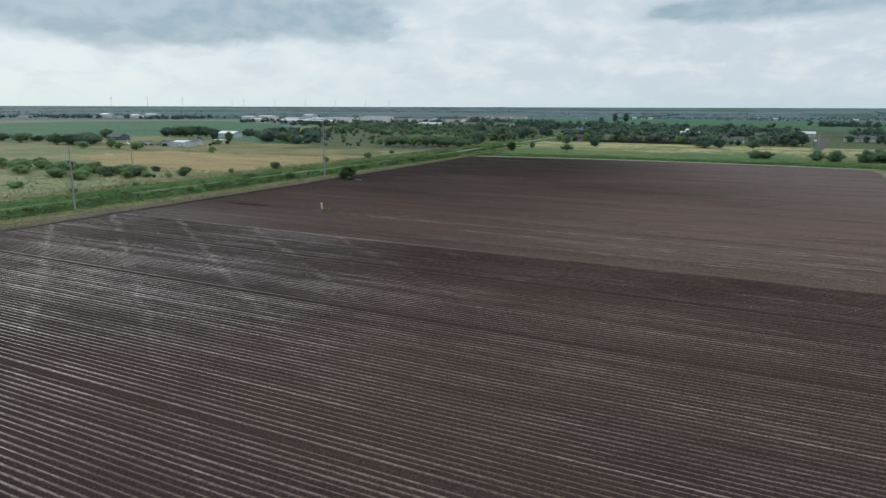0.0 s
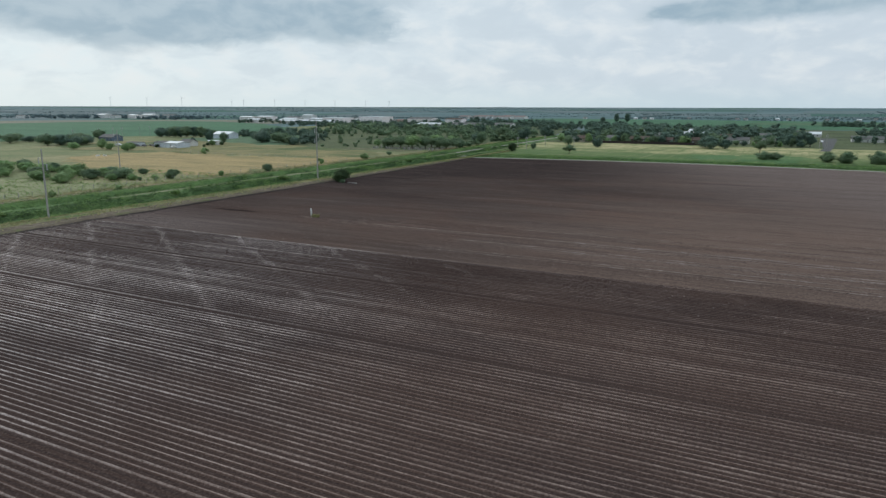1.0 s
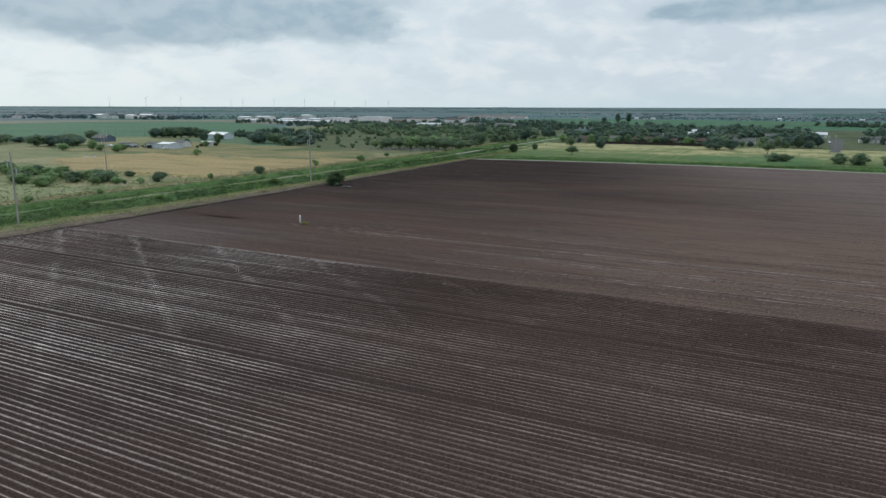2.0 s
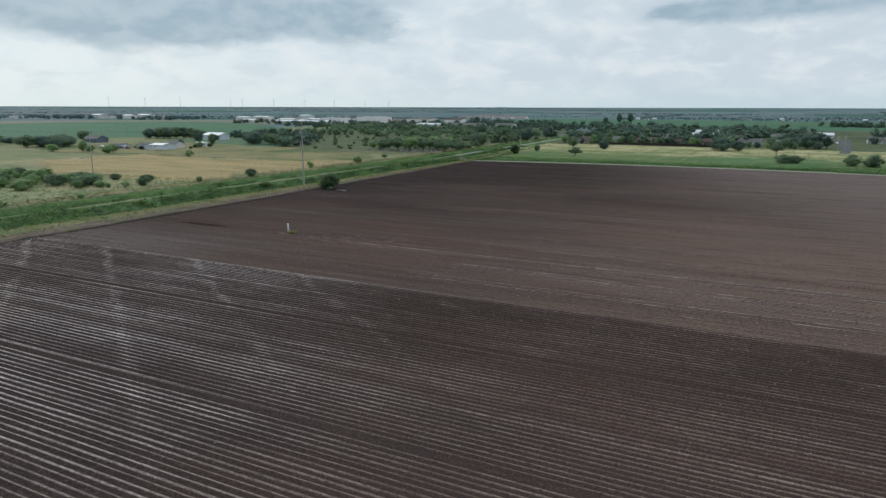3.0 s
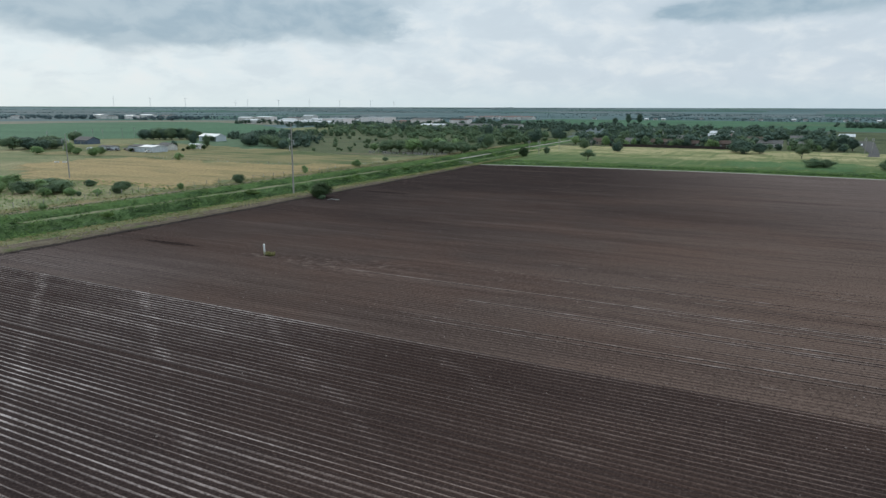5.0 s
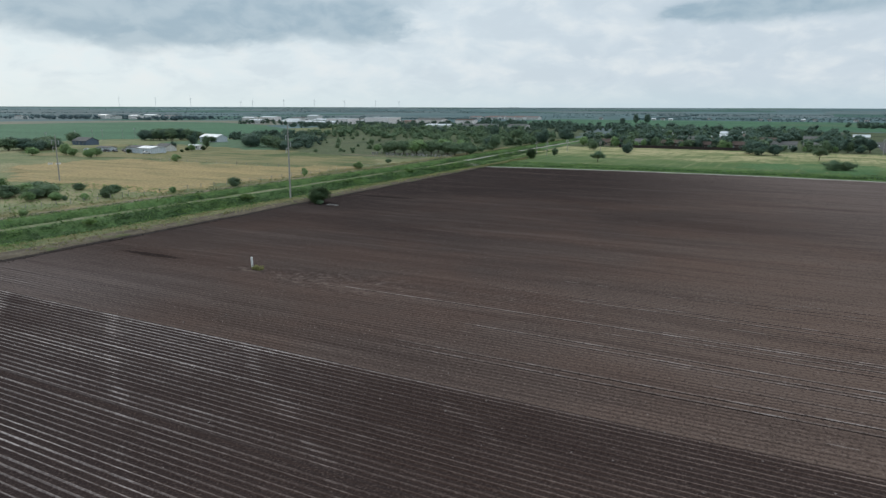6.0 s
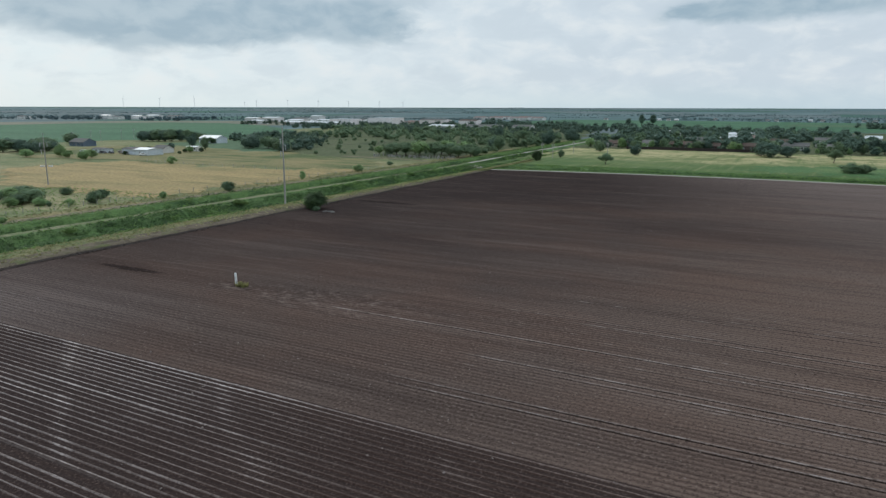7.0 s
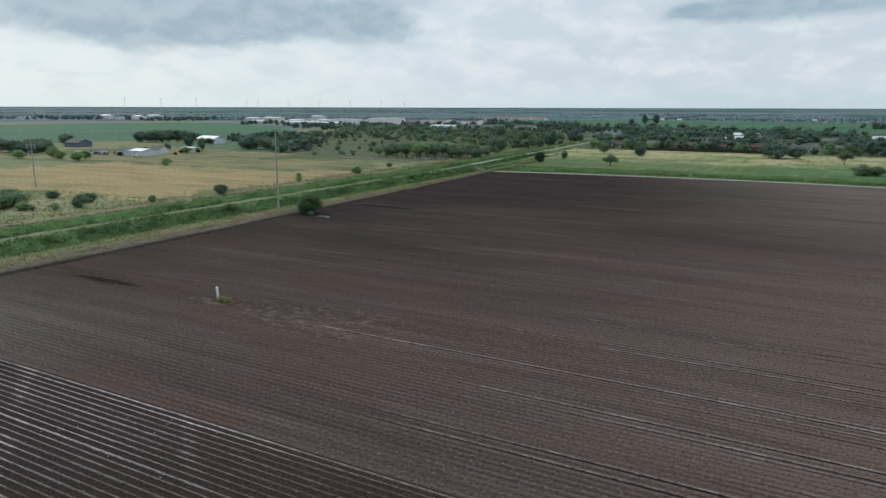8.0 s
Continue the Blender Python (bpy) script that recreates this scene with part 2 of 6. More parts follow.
    # swaths about 23 m apart, ragged
    s = t.math("ADD", x, t.math("MULTIPLY", y, 1.42))
    s = t.math("ADD", s, t.math("SUBTRACT", t.math("MULTIPLY", t.noise(pos, 0.14, 4, 0.6), 5.0), 0.35))
    s = t.math("FRACT", t.math("DIVIDE", s, 23.3))
    s = t.ramp(t.math("ABSOLUTE", t.math("SUBTRACT", s, 0.5)), 0.085, 0.0)
    s = times(t, s, t.ramp(t.noise(pos, 0.10, 4, 0.6), 0.34, 0.54), between(t, west, 0.45, 1.0))
    amount = t.math("ADD", amount, times(t, s, between(t, band, 0.02, 1.0), 0.32, between(t, broken, 0.15, 1.0)))
    for g0 in WHEEL_GAPS:
        away = t.math("SUBTRACT", y, g0)
        lane = t.ramp(t.math("ABSOLUTE", away), 0.26, 0.42)
        amount = times(t, amount, lane)
        col = t.mix(t.math("MULTIPLY", t.math("SUBTRACT", 1.0, lane), 0.45), col, (0.042, 0.031, 0.028))
        # the lane's far shoulder carries a hard crust
        lip = times(t, t.ramp(t.math("ABSOLUTE", t.math("SUBTRACT", away, 0.62)), 0.22, 0.10), west, between(t, broken, 0.2, 1.0))
        amount = t.math("ADD", amount, t.math("MULTIPLY", lip, 0.24 if g0 == WHEEL_GAPS[1] else 0.06))
    # hard pale crust on the last two ridges
    edge = times(t, t.ramp(y, V_SPLIT - 1.9, V_SPLIT - 1.5), band, t.ramp(x, -52.0, -82.0), between(t, broken, 0.3, 1.0))
    amount = t.math("ADD", amount, times(t, edge, t.ramp(x, -132.0, -112.0), 0.05))
    # west crust paler and greyer: the sky's sheen there is put into its colour
    crust = t.mix(west, (0.282, 0.208, 0.177), (0.585, 0.502, 0.473))
    col = t.mix(t.math("MINIMUM", amount, 1.0), col, crust)
    # hollows between clods carry painted shade, clod tops painted light
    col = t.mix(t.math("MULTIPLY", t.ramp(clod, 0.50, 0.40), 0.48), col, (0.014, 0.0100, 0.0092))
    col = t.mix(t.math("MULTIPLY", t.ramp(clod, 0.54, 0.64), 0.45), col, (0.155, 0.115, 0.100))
    spec = times(t, t.math("MINIMUM", amount, 1.0), between(t, west, 0.05, 0.18))
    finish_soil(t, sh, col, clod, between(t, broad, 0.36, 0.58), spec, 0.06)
    return m


def levelled_soil():
    """Harrowed clay: low rows, broad damp and dry patches, pale crumbs, a few deep tool grooves shaded and glinting by
    colour.
    """
    m, t, sh, pos, x, y, off, row, each = soil_base("levelled soil")
    clod = t.noise(pos, 3.2, 7, 0.75)
    broad = t.noise(t.scaled(pos, 0.4, 1, 1), 0.030, 5, 0.6)
    mid = t.noise(t.scaled(pos, 0.25, 1, 1), 0.16, 5, 0.65)
    grey, red, dark, dry = (0.083, 0.0612, 0.0530), (0.091, 0.0598, 0.0488), (0.0235, 0.0186, 0.0186), (0.160, 0.126, 0.114)
    col = t.mix(t.ramp(t.noise(t.scaled(pos, 0.7, 1, 1), 0.045, 4, 0.6), 0.40, 0.62), grey, red)
    # damp towards the ditch and the far corner beside it
    wet = t.math("ADD", t.math("MULTIPLY", x, -0.0062), t.math("MULTIPLY", y, 0.0050))
    wet = t.math("ADD", wet, t.math("MULTIPLY", t.math("SUBTRACT", broad, 0.5), 1.7))
    wet = t.ramp(wet, 0.95, 2.25)
    col = t.mix(t.math("MULTIPLY", wet, 0.90), col, dark)
    far_dry = t.ramp(t.math("ADD", t.math("MULTIPLY", y, 0.5), x), 45.0, 165.0)
    col = t.mix(t.math("MULTIPLY", far_dry, 0.85), col, dry)
    # paler to the right, part of it sheen put into the colour
    col = t.mix(times(t, t.ramp(x, -75.0, -12.0), t.ramp(y, 240.0, 150.0), 0.70), col, (0.160, 0.111, 0.089))
    # freshly harrowed strip beside the ridges
    col = t.mix(t.math("MULTIPLY", t.ramp(t.math("ADD", y, t.math("MULTIPLY", mid, 8.0)), 158.0, 128.0), 0.30), col, (0.092, 0.065, 0.054))
    # greyer, drier crumbs where the tool turned beside the ditch
    col = t.mix(times(t, t.ramp(x, -92.0, -128.0), t.ramp(y, 146.0, 124.0), 0.62), col, (0.128, 0.103, 0.096))
    # long faint drag marks at two widths
    for sx, sy, lo, hi in ((0.010, 0.16, 0.30, 0.22), (0.028, 0.55, 0.36, 0.24)):
        drag = t.noise(t.scaled(pos, sx, sy, 1), 1.0, 5, 0.65)
        col = t.mix(t.math("MULTIPLY", t.ramp(drag, 0.51, 0.34), lo), col, (0.042, 0.030, 0.0265))
        col = t.mix(t.math("MULTIPLY", t.ramp(drag, 0.53, 0.70), hi), col, (0.160, 0.122, 0.106))
    # low rows, shaded furrows and lit crests put into the colour; showing everywhere and clearer away from the ditch
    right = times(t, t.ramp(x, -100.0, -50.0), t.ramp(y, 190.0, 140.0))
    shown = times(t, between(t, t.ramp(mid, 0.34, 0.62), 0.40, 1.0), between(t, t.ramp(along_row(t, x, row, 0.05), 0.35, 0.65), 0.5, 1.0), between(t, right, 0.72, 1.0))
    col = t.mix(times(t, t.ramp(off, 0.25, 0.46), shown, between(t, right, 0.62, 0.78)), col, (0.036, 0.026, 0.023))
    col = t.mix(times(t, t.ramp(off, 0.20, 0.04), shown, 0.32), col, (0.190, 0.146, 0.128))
    # crumbs of pale crust left on some rows
    crumbs = times(t, t.ramp(each, 0.955, 0.965), right, t.ramp(off, 0.13, 0.05), t.ramp(along_row(t, x, row, 0.11, 5, 0.75), 0.56, 0.62))
    col = t.mix(t.math("MULTIPLY", crumbs, 0.35), col, (0.36, 0.31, 0.29))
    broken = t.ramp(t.noise(t.scaled(pos, 0.13, 0.9, 1), 1.0, 6, 0.8), 0.50, 0.59)
    grain = t.math("MULTIPLY", t.math("SUBTRACT", t.noise(pos, 2.4, 4, 0.7), 0.5), 0.14)
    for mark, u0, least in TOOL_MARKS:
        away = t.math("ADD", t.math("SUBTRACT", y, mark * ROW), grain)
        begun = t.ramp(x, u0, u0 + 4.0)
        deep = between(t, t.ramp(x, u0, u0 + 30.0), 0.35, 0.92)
        # the groove's shade, painted near black
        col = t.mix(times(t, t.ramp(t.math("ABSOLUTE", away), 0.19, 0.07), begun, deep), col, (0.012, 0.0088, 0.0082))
        # smeared lip: its sheen of the sky is painted pale
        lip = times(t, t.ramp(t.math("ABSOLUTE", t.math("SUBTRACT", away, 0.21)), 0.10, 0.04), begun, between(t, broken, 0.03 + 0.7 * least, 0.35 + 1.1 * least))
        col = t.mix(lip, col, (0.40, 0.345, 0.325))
    # last standing ridges at the ditch side keep a pale crust
    stand = times(t, t.ramp(t.math("ABSOLUTE", t.math("SUBTRACT", y, 121.6)), 3.2, 2.9), t.ramp(x, -122.0, -138.0))
    col = t.mix(times(t, stand, t.ramp(off, 0.14, 0.06), between(t, each, 0.15, 0.75)), col, (0.27, 0.225, 0.205))
    # churned ground round the marker post
    cx = t.math("DIVIDE", t.math("ADD", x, 92.0), 19.0)
    cy = t.math("DIVIDE", t.math("SUBTRACT", y, 144.0), 7.0)
    churn = t.math("ADD", t.math("MULTIPLY", cx, cx), t.math("MULTIPLY", cy, cy))
    churn = t.ramp(t.math("ADD", churn, t.math("MULTIPLY", t.noise(pos, 0.25, 4), 1.2)), 1.8, 0.5)
    lump = t.noise(t.scaled(pos, 0.6, 1, 1), 0.9, 7, 0.75)
    col = t.mix(times(t, churn, t.ramp(lump, 0.52, 0.62), 0.55), col, (0.205, 0.160, 0.142))
    col = t.mix(times(t, churn, t.ramp(lump, 0.48, 0.36), 0.70), col, (0.022, 0.0165, 0.0155))
    ring = t.math("ADD", t.math("POWER", t.math("DIVIDE", t.math("ADD", x, 110.5), 5.5), 2.0), t.math("POWER", t.math("DIVIDE", t.math("SUBTRACT", y, 143.2), 2.6), 2.0))
    ring = t.ramp(t.math("ADD", ring, t.math("MULTIPLY", t.noise(pos, 0.6, 4, 0.7), 1.4)), 1.7, 0.6)
    col = t.mix(times(t, ring, t.ramp(lump, 0.50, 0.60), 0.60), col, (0.190, 0.150, 0.130))
    col = t.mix(times(t, ring, t.ramp(lump, 0.50, 0.38), 0.85), col, (0.016, 0.0122, 0.0115))
    # damp cloddy streaks of their own
    for cu, cv, ru, rv in ((-134.5, 143.7, 7.5, 1.0), (-142.0, 234.6, 10.0, 1.5)):
        ex = t.math("DIVIDE", t.math("SUBTRACT", x, cu), ru)
        ey = t.math("DIVIDE", t.math("SUBTRACT", y, cv), rv)
        rr = t.math("ADD", t.math("MULTIPLY", ex, ex), t.math("MULTIPLY", ey, ey))
        rr = t.math("ADD", rr, t.math("MULTIPLY", t.math("SUBTRACT", t.noise(t.scaled(pos, 0.5, 1, 1), 1.6, 5, 0.7), 0.5), 3.4))
        col = t.mix(t.math("MULTIPLY", t.ramp(rr, 1.6, 0.4), 0.80), col, (0.018, 0.0135, 0.0128))
    # shade and light of the clods put into the colour, following the bump
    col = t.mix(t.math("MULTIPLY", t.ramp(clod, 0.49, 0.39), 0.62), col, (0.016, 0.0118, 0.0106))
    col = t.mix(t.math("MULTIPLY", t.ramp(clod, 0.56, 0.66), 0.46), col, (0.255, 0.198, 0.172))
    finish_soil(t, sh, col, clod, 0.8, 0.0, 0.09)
    return m


def plain_material():
    """Far farmland: a patchwork of parcels in greens, fallow and stubble, with grain inside each, all blued to stand
    for haze.
    """
    m = bpy.data.materials.new("haze-blued far plain")
    m.use_nodes = True
    t = Tree(m.node_tree)
    out, sh = t.node("ShaderNodeOutputMaterial"), t.node("ShaderNodeBsdfPrincipled")
    t.link(sh.outputs[0], out.inputs[0])
    pos = t.node("ShaderNodeNewGeometry").outputs["Position"]
    vor = t.node("ShaderNodeTexVoronoi", Scale=0.0021, Randomness=0.7)
    vor.distance = "CHEBYCHEV"
    t.link(pos, vor.inputs["Vector"])
    hsv = t.node("ShaderNodeSeparateColor")
    t.link(vor.outputs["Color"], hsv.inputs[0])
    r, g = hsv.outputs[0], hsv.outputs[1]
    # parcel colours, with distance haze painted in as blue
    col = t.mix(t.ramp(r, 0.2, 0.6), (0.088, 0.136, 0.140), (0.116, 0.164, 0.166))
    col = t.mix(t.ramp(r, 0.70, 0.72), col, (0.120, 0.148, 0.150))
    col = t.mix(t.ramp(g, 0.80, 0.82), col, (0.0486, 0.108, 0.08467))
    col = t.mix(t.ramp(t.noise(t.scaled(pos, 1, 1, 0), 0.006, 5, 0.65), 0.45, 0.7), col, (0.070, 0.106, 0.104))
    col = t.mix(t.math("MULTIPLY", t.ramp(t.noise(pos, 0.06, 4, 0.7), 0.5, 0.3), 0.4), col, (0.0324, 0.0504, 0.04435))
    t.link(col, sh.inputs["Base Color"])
    sh.inputs["Roughness"].default_value = 0.95
    sh.inputs["Specular IOR Level"].default_value = 0.05
    return m


def meadow_material():
    """Mown meadow: straw on the higher far side, lush towards the headland, with mower swaths across it."""
    m = bpy.data.materials.new("green and straw meadow")
    m.use_nodes = True
    t = Tree(m.node_tree)
    out, sh = t.node("ShaderNodeOutputMaterial"), t.node("ShaderNodeBsdfPrincipled")
    t.link(sh.outputs[0], out.inputs[0])
    pos = t.node("ShaderNodeNewGeometry").outputs["Position"]
    xyz = t.node("ShaderNodeSeparateXYZ")
    t.link(pos, xyz.inputs[0])
    far = t.math("ADD", t.math("MULTIPLY", t.math("SUBTRACT", xyz.outputs[1], 400.0), 0.010), t.math("MULTIPLY", t.noise(pos, 0.022, 5, 0.6), 1.6))
    col = t.mix(t.ramp(far, 0.75, 1.70), (0.072, 0.118, 0.046), (0.365, 0.318, 0.175))
    col = t.mix(t.math("MULTIPLY", t.ramp(t.noise(t.scaled(pos, 0.6, 1, 1), 0.05, 6, 0.7), 0.46, 0.57), 0.72), col, (0.112, 0.150, 0.056))
    col = t.mix(t.math("MULTIPLY", t.ramp(t.noise(t.scaled(pos, 1, 0.7, 1), 0.16, 6, 0.75), 0.52, 0.40), 0.55), col, (0.075, 0.112, 0.042))
    swath = t.noise(t.scaled(pos, 0.34, 0.012, 1), 1.0, 4, 0.6)
    col = t.mix(t.math("MULTIPLY", t.ramp(swath, 0.52, 0.70), 0.35), col, (0.310, 0.275, 0.145))
    col = t.mix(t.math("MULTIPLY", t.ramp(swath, 0.46, 0.34), 0.50), col, (0.090, 0.130, 0.048))
    col = t.mix(t.math("MULTIPLY", t.ramp(t.noise(pos, 0.8, 4, 0.7), 0.52, 0.34), 0.4), col, (0.055, 0.082, 0.030))
    t.link(col, sh.inputs["Base Color"])
    sh.inputs["Roughness"].default_value = 0.95
    sh.inputs["Specular IOR Level"].default_value = 0.05
    return m


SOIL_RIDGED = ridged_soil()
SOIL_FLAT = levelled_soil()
DIRT = material("bare dirt bank", (0.108, 0.085, 0.062), (0.160, 0.130, 0.092), 0.5, 5, bump=0.12, third=(0.112, 0.122, 0.052), streak=(0.9, 0.08, 0.7, (0.052, 0.041, 0.034)))
VERGE_DRY = material("dry verge grass", (0.128, 0.138, 0.058), (0.185, 0.172, 0.084), 0.35, 3, bump=0.2, bump_scale=2.5, third=(0.078, 0.125, 0.038), streak=(0.8, 0.06, 0.7, (0.205, 0.182, 0.098)))
# near-black: painted shade for the edge furrow, and the tone of loose clods
DARK_SOIL = material("near-black soil", (0.020, 0.0145, 0.0135), (0.030, 0.022, 0.020), 0.4, 6, bump=0.05)
DRY_TRACK = material("pale dirt track", (0.225, 0.182, 0.128), (0.160, 0.132, 0.090), 0.15, 4, bump=0.03, third=(0.130, 0.138, 0.066))
GRAVEL = material("pale gravel", (0.370, 0.345, 0.295), (0.270, 0.255, 0.212), 0.3, 8, bump=0.02)
GRASSY_ROAD = material("overgrown track", (0.140, 0.160, 0.078), (0.215, 0.205, 0.128), 0.12, 4, bump=0.03, third=(0.092, 0.138, 0.048))
ASPHALT = material("worn asphalt", (0.0858, 0.0858, 0.0825), (0.1122, 0.1089, 0.1056), 0.1, 6)
VERGE = material("verge grass", (0.1199, 0.1518, 0.07135), (0.1769, 0.1822, 0.1047), 0.12, 3, bump=0.15, bump_scale=2.5, third=(0.08501, 0.1366, 0.04706))
WEED_GROUND = material("weedy ground", (0.066, 0.125, 0.040), (0.108, 0.178, 0.060), 0.15, 2, bump=0.3, bump_scale=1.5, third=(0.044, 0.086, 0.030))
STRAW = material("dry straw pasture", (0.345, 0.255, 0.122), (0.285, 0.215, 0.104), 0.05, 0.9, bump=0.12, bump_scale=1.2, stretch=(0.8, 1.2, 1), third=(0.262, 0.212, 0.100), streak=(0.02, 0.16, 0.75, (0.182, 0.160, 0.072)))
PALE_PASTURE = material("pale dry pasture", (0.235, 0.238, 0.128), (0.182, 0.200, 0.098), 0.06, 0.9, bump=0.12, bump_scale=1.2, third=(0.180, 0.196, 0.094), streak=(0.02, 0.20, 0.55, (0.1848, 0.1926, 0.09856)))
OLIVE = material("olive pasture", (0.160, 0.160, 0.072), (0.245, 0.200, 0.098), 0.05, 1.0, bump=0.15, bump_scale=1.2, stretch=(0.8, 1.2, 1), third=(0.080, 0.110, 0.042), streak=(0.020, 0.16, 0.95, (0.072, 0.104, 0.040)))
ROUGH_GRASS = material("rough grassland", (0.190, 0.195, 0.096), (0.142, 0.165, 0.076), 0.05, 1.0, bump=0.2, bump_scale=1.0, third=(0.268, 0.240, 0.130), streak=(0.05, 0.12, 0.6, (0.112, 0.145, 0.062)))
SCRUB = material("scrub land", (0.076, 0.098, 0.047), (0.104, 0.118, 0.060), 0.05, 0.8, bump=0.3, bump_scale=0.8, third=(0.046, 0.064, 0.032), streak=(0.03, 0.10, 0.5, (0.120, 0.112, 0.066)))
MEADOW = meadow_material()
CLOVER = material("lush meadow", (0.062, 0.130, 0.048), (0.084, 0.152, 0.060), 0.03, 0.8, third=(0.130, 0.180, 0.070), streak=(0.25, 0.012, 0.5, (0.150, 0.180, 0.076)))
STUBBLE = material("pale stubble", (0.20, 0.185, 0.135), (0.165, 0.165, 0.125), 0.008, 0.1, third=(0.125, 0.145, 0.10), streak=(0.002, 0.02, 0.6, (0.12, 0.14, 0.10)))
CROP = material("young green crop", (0.055, 0.132, 0.072), (0.068, 0.150, 0.082), 0.012, 0.25, stretch=(0.6, 1.5, 1), third=(0.046, 0.116, 0.064), streak=(0.0015, 0.012, 0.5, (0.078, 0.146, 0.084)))
CROP_PALE = material("pale green crop", (0.074, 0.132, 0.072), (0.095, 0.148, 0.084), 0.01, 0.2, stretch=(0.5, 1.5, 1))
PLAIN = plain_material()
WOOD_POLE = material("weathered pole timber", (0.42, 0.40, 0.37), (0.32, 0.30, 0.275), 0.8, 12, bump=0.01, stretch=(6, 6, 0.6))
STEEL = material("galvanised steel", (0.45, 0.46, 0.47), (0.36, 0.37, 0.38), 1.5, 9, 0.45, 0.5, metal=0.7)
PORCELAIN = material("grey porcelain", (0.52, 0.53, 0.53), (0.45, 0.45, 0.46), 3, 12, 0.25, 0.5)
WHITE_PAINT = material("white paint", (0.80, 0.80, 0.78), (0.70, 0.70, 0.68), 0.8, 6, 0.5, 0.4)
BARK = material("bark", (0.10, 0.085, 0.07), (0.15, 0.125, 0.10), 1.2, 9, bump=0.03)
WALL_METAL = material("pale sheet metal", (0.625, 0.675, 0.7125), (0.525, 0.575, 0.625), 0.6, 3, 0.5, 0.5, stretch=(2, 2, 0.3))
WALL_WHITE = material("white wall", (0.72, 0.71, 0.68), (0.62, 0.61, 0.58), 0.4, 3, 0.8)
WALL_TAN = material("tan wall", (0.46, 0.38, 0.30), (0.38, 0.31, 0.25), 0.4, 3, 0.85)
WALL_PALE = material("pale pinkish wall", (0.88, 0.80, 0.77), (0.82, 0.76, 0.73), 0.1, 2, 0.85)
WALL_BRICK = material("brick wall", (0.150, 0.112, 0.098), (0.125, 0.095, 0.085), 0.6, 5, 0.9)
WALL_BLUE = material("slate blue wall", (0.15, 0.19, 0.25), (0.12, 0.155, 0.205), 0.5, 3, 0.8)
ROOF_WHITE = material("white metal roof", (0.615, 0.63, 0.6375), (0.54, 0.5625, 0.5775), 0.4, 2, 0.4, 0.5)
ROOF_GREY = material("grey shingle roof", (0.1275, 0.1237, 0.12), (0.1688, 0.1613, 0.1537), 0.4, 4, 0.9)
ROOF_BROWN = material("brown shingle roof", (0.1275, 0.09, 0.075), (0.0975, 0.07125, 0.06), 0.4, 4, 0.9)
ROOF_RED = material("faded red roof", (0.240, 0.168, 0.150), (0.205, 0.148, 0.132), 0.3, 3, 0.8)
GLASS_DARK = material("dark window glass", (0.03, 0.035, 0.04), (0.05, 0.055, 0.06), 1, 4, 0.1, 0.5)
DOOR_PAINT = material("painted door", (0.35, 0.35, 0.34), (0.28, 0.28, 0.27), 1, 6, 0.6)
RUBBER = material("black rubber", (0.02, 0.02, 0.02), (0.03, 0.03, 0.03), 2, 9, 0.85)
CAR_WHITE = material("white car paint", (0.78, 0.78, 0.78), (0.74, 0.74, 0.74), 2, 9, 0.25, 0.5)
LEAF_MESQUITE = leaf_material("mesquite leaves", (0.130, 0.215, 0.092), (0.235, 0.330, 0.155))
# oak green shifted towards blue, as haze over the town and far belts
LEAF_OAK = leaf_material("haze-tinted live oak leaves", (0.060, 0.105, 0.084), (0.124, 0.180, 0.138))
LEAF_BRUSH = leaf_material("brush leaves", (0.082, 0.135, 0.080), (0.162, 0.222, 0.128))
LEAF_WEED = leaf_material("weed leaves", (0.046, 0.102, 0.028), (0.165, 0.262, 0.076))
# the weed leaves again, darkened to stand for shade below their tops
LEAF_WEED_SHADE = leaf_material("weed leaves in shade tones", (0.018, 0.044, 0.014), (0.052, 0.102, 0.030))
# very dark green, standing for shade at the foot of weeds and banks
LEAF_REED = leaf_material("shade-dark reed leaves", (0.022, 0.050, 0.017), (0.048, 0.090, 0.030))
LEAF_GRASS = leaf_material("long grass leaves", (0.098, 0.172, 0.05), (0.178, 0.248, 0.086))
LEAF_DRY = leaf_material("dry grass leaves", (0.1789, 0.1789, 0.08256), (0.2752, 0.2477, 0.1238))
LEAF_DENSE = leaf_material("dark bush leaves", (0.034, 0.06, 0.026), (0.072, 0.108, 0.046))
# blue-grey: the haze of distance is mixed into the leaf colour
LEAF_FAR_HAZED = leaf_material("haze-blued far woods leaves", (0.094, 0.142, 0.160), (0.122, 0.172, 0.190))


# ------------------------------------------------------------ mesh helpers
def mesh_of(name, verts, faces, mat, smooth=False):
    me = bpy.data.meshes.new(name)
    me.from_pydata([tuple(map(float, v)) for v in verts], [], [tuple(map(int, f)) for f in faces])
    me.materials.append(mat)
    if smooth:
        me.shade_smooth()
    me.update()
    return me


def part(name, bm, mat, parent, label=""):
    """Links a bmesh (or a ready mesh) as one mesh object under a thing or a part."""
    if isinstance(bm, bpy.types.Mesh):
        me = bm
    else:
        me = bpy.data.meshes.new(name)
        bm.to_mesh(me)
        bm.free()
        me.materials.append(mat)
    ob = new(name, me)
    ob.parent = parent
    if label:
        tagged(ob, label)
    return ob


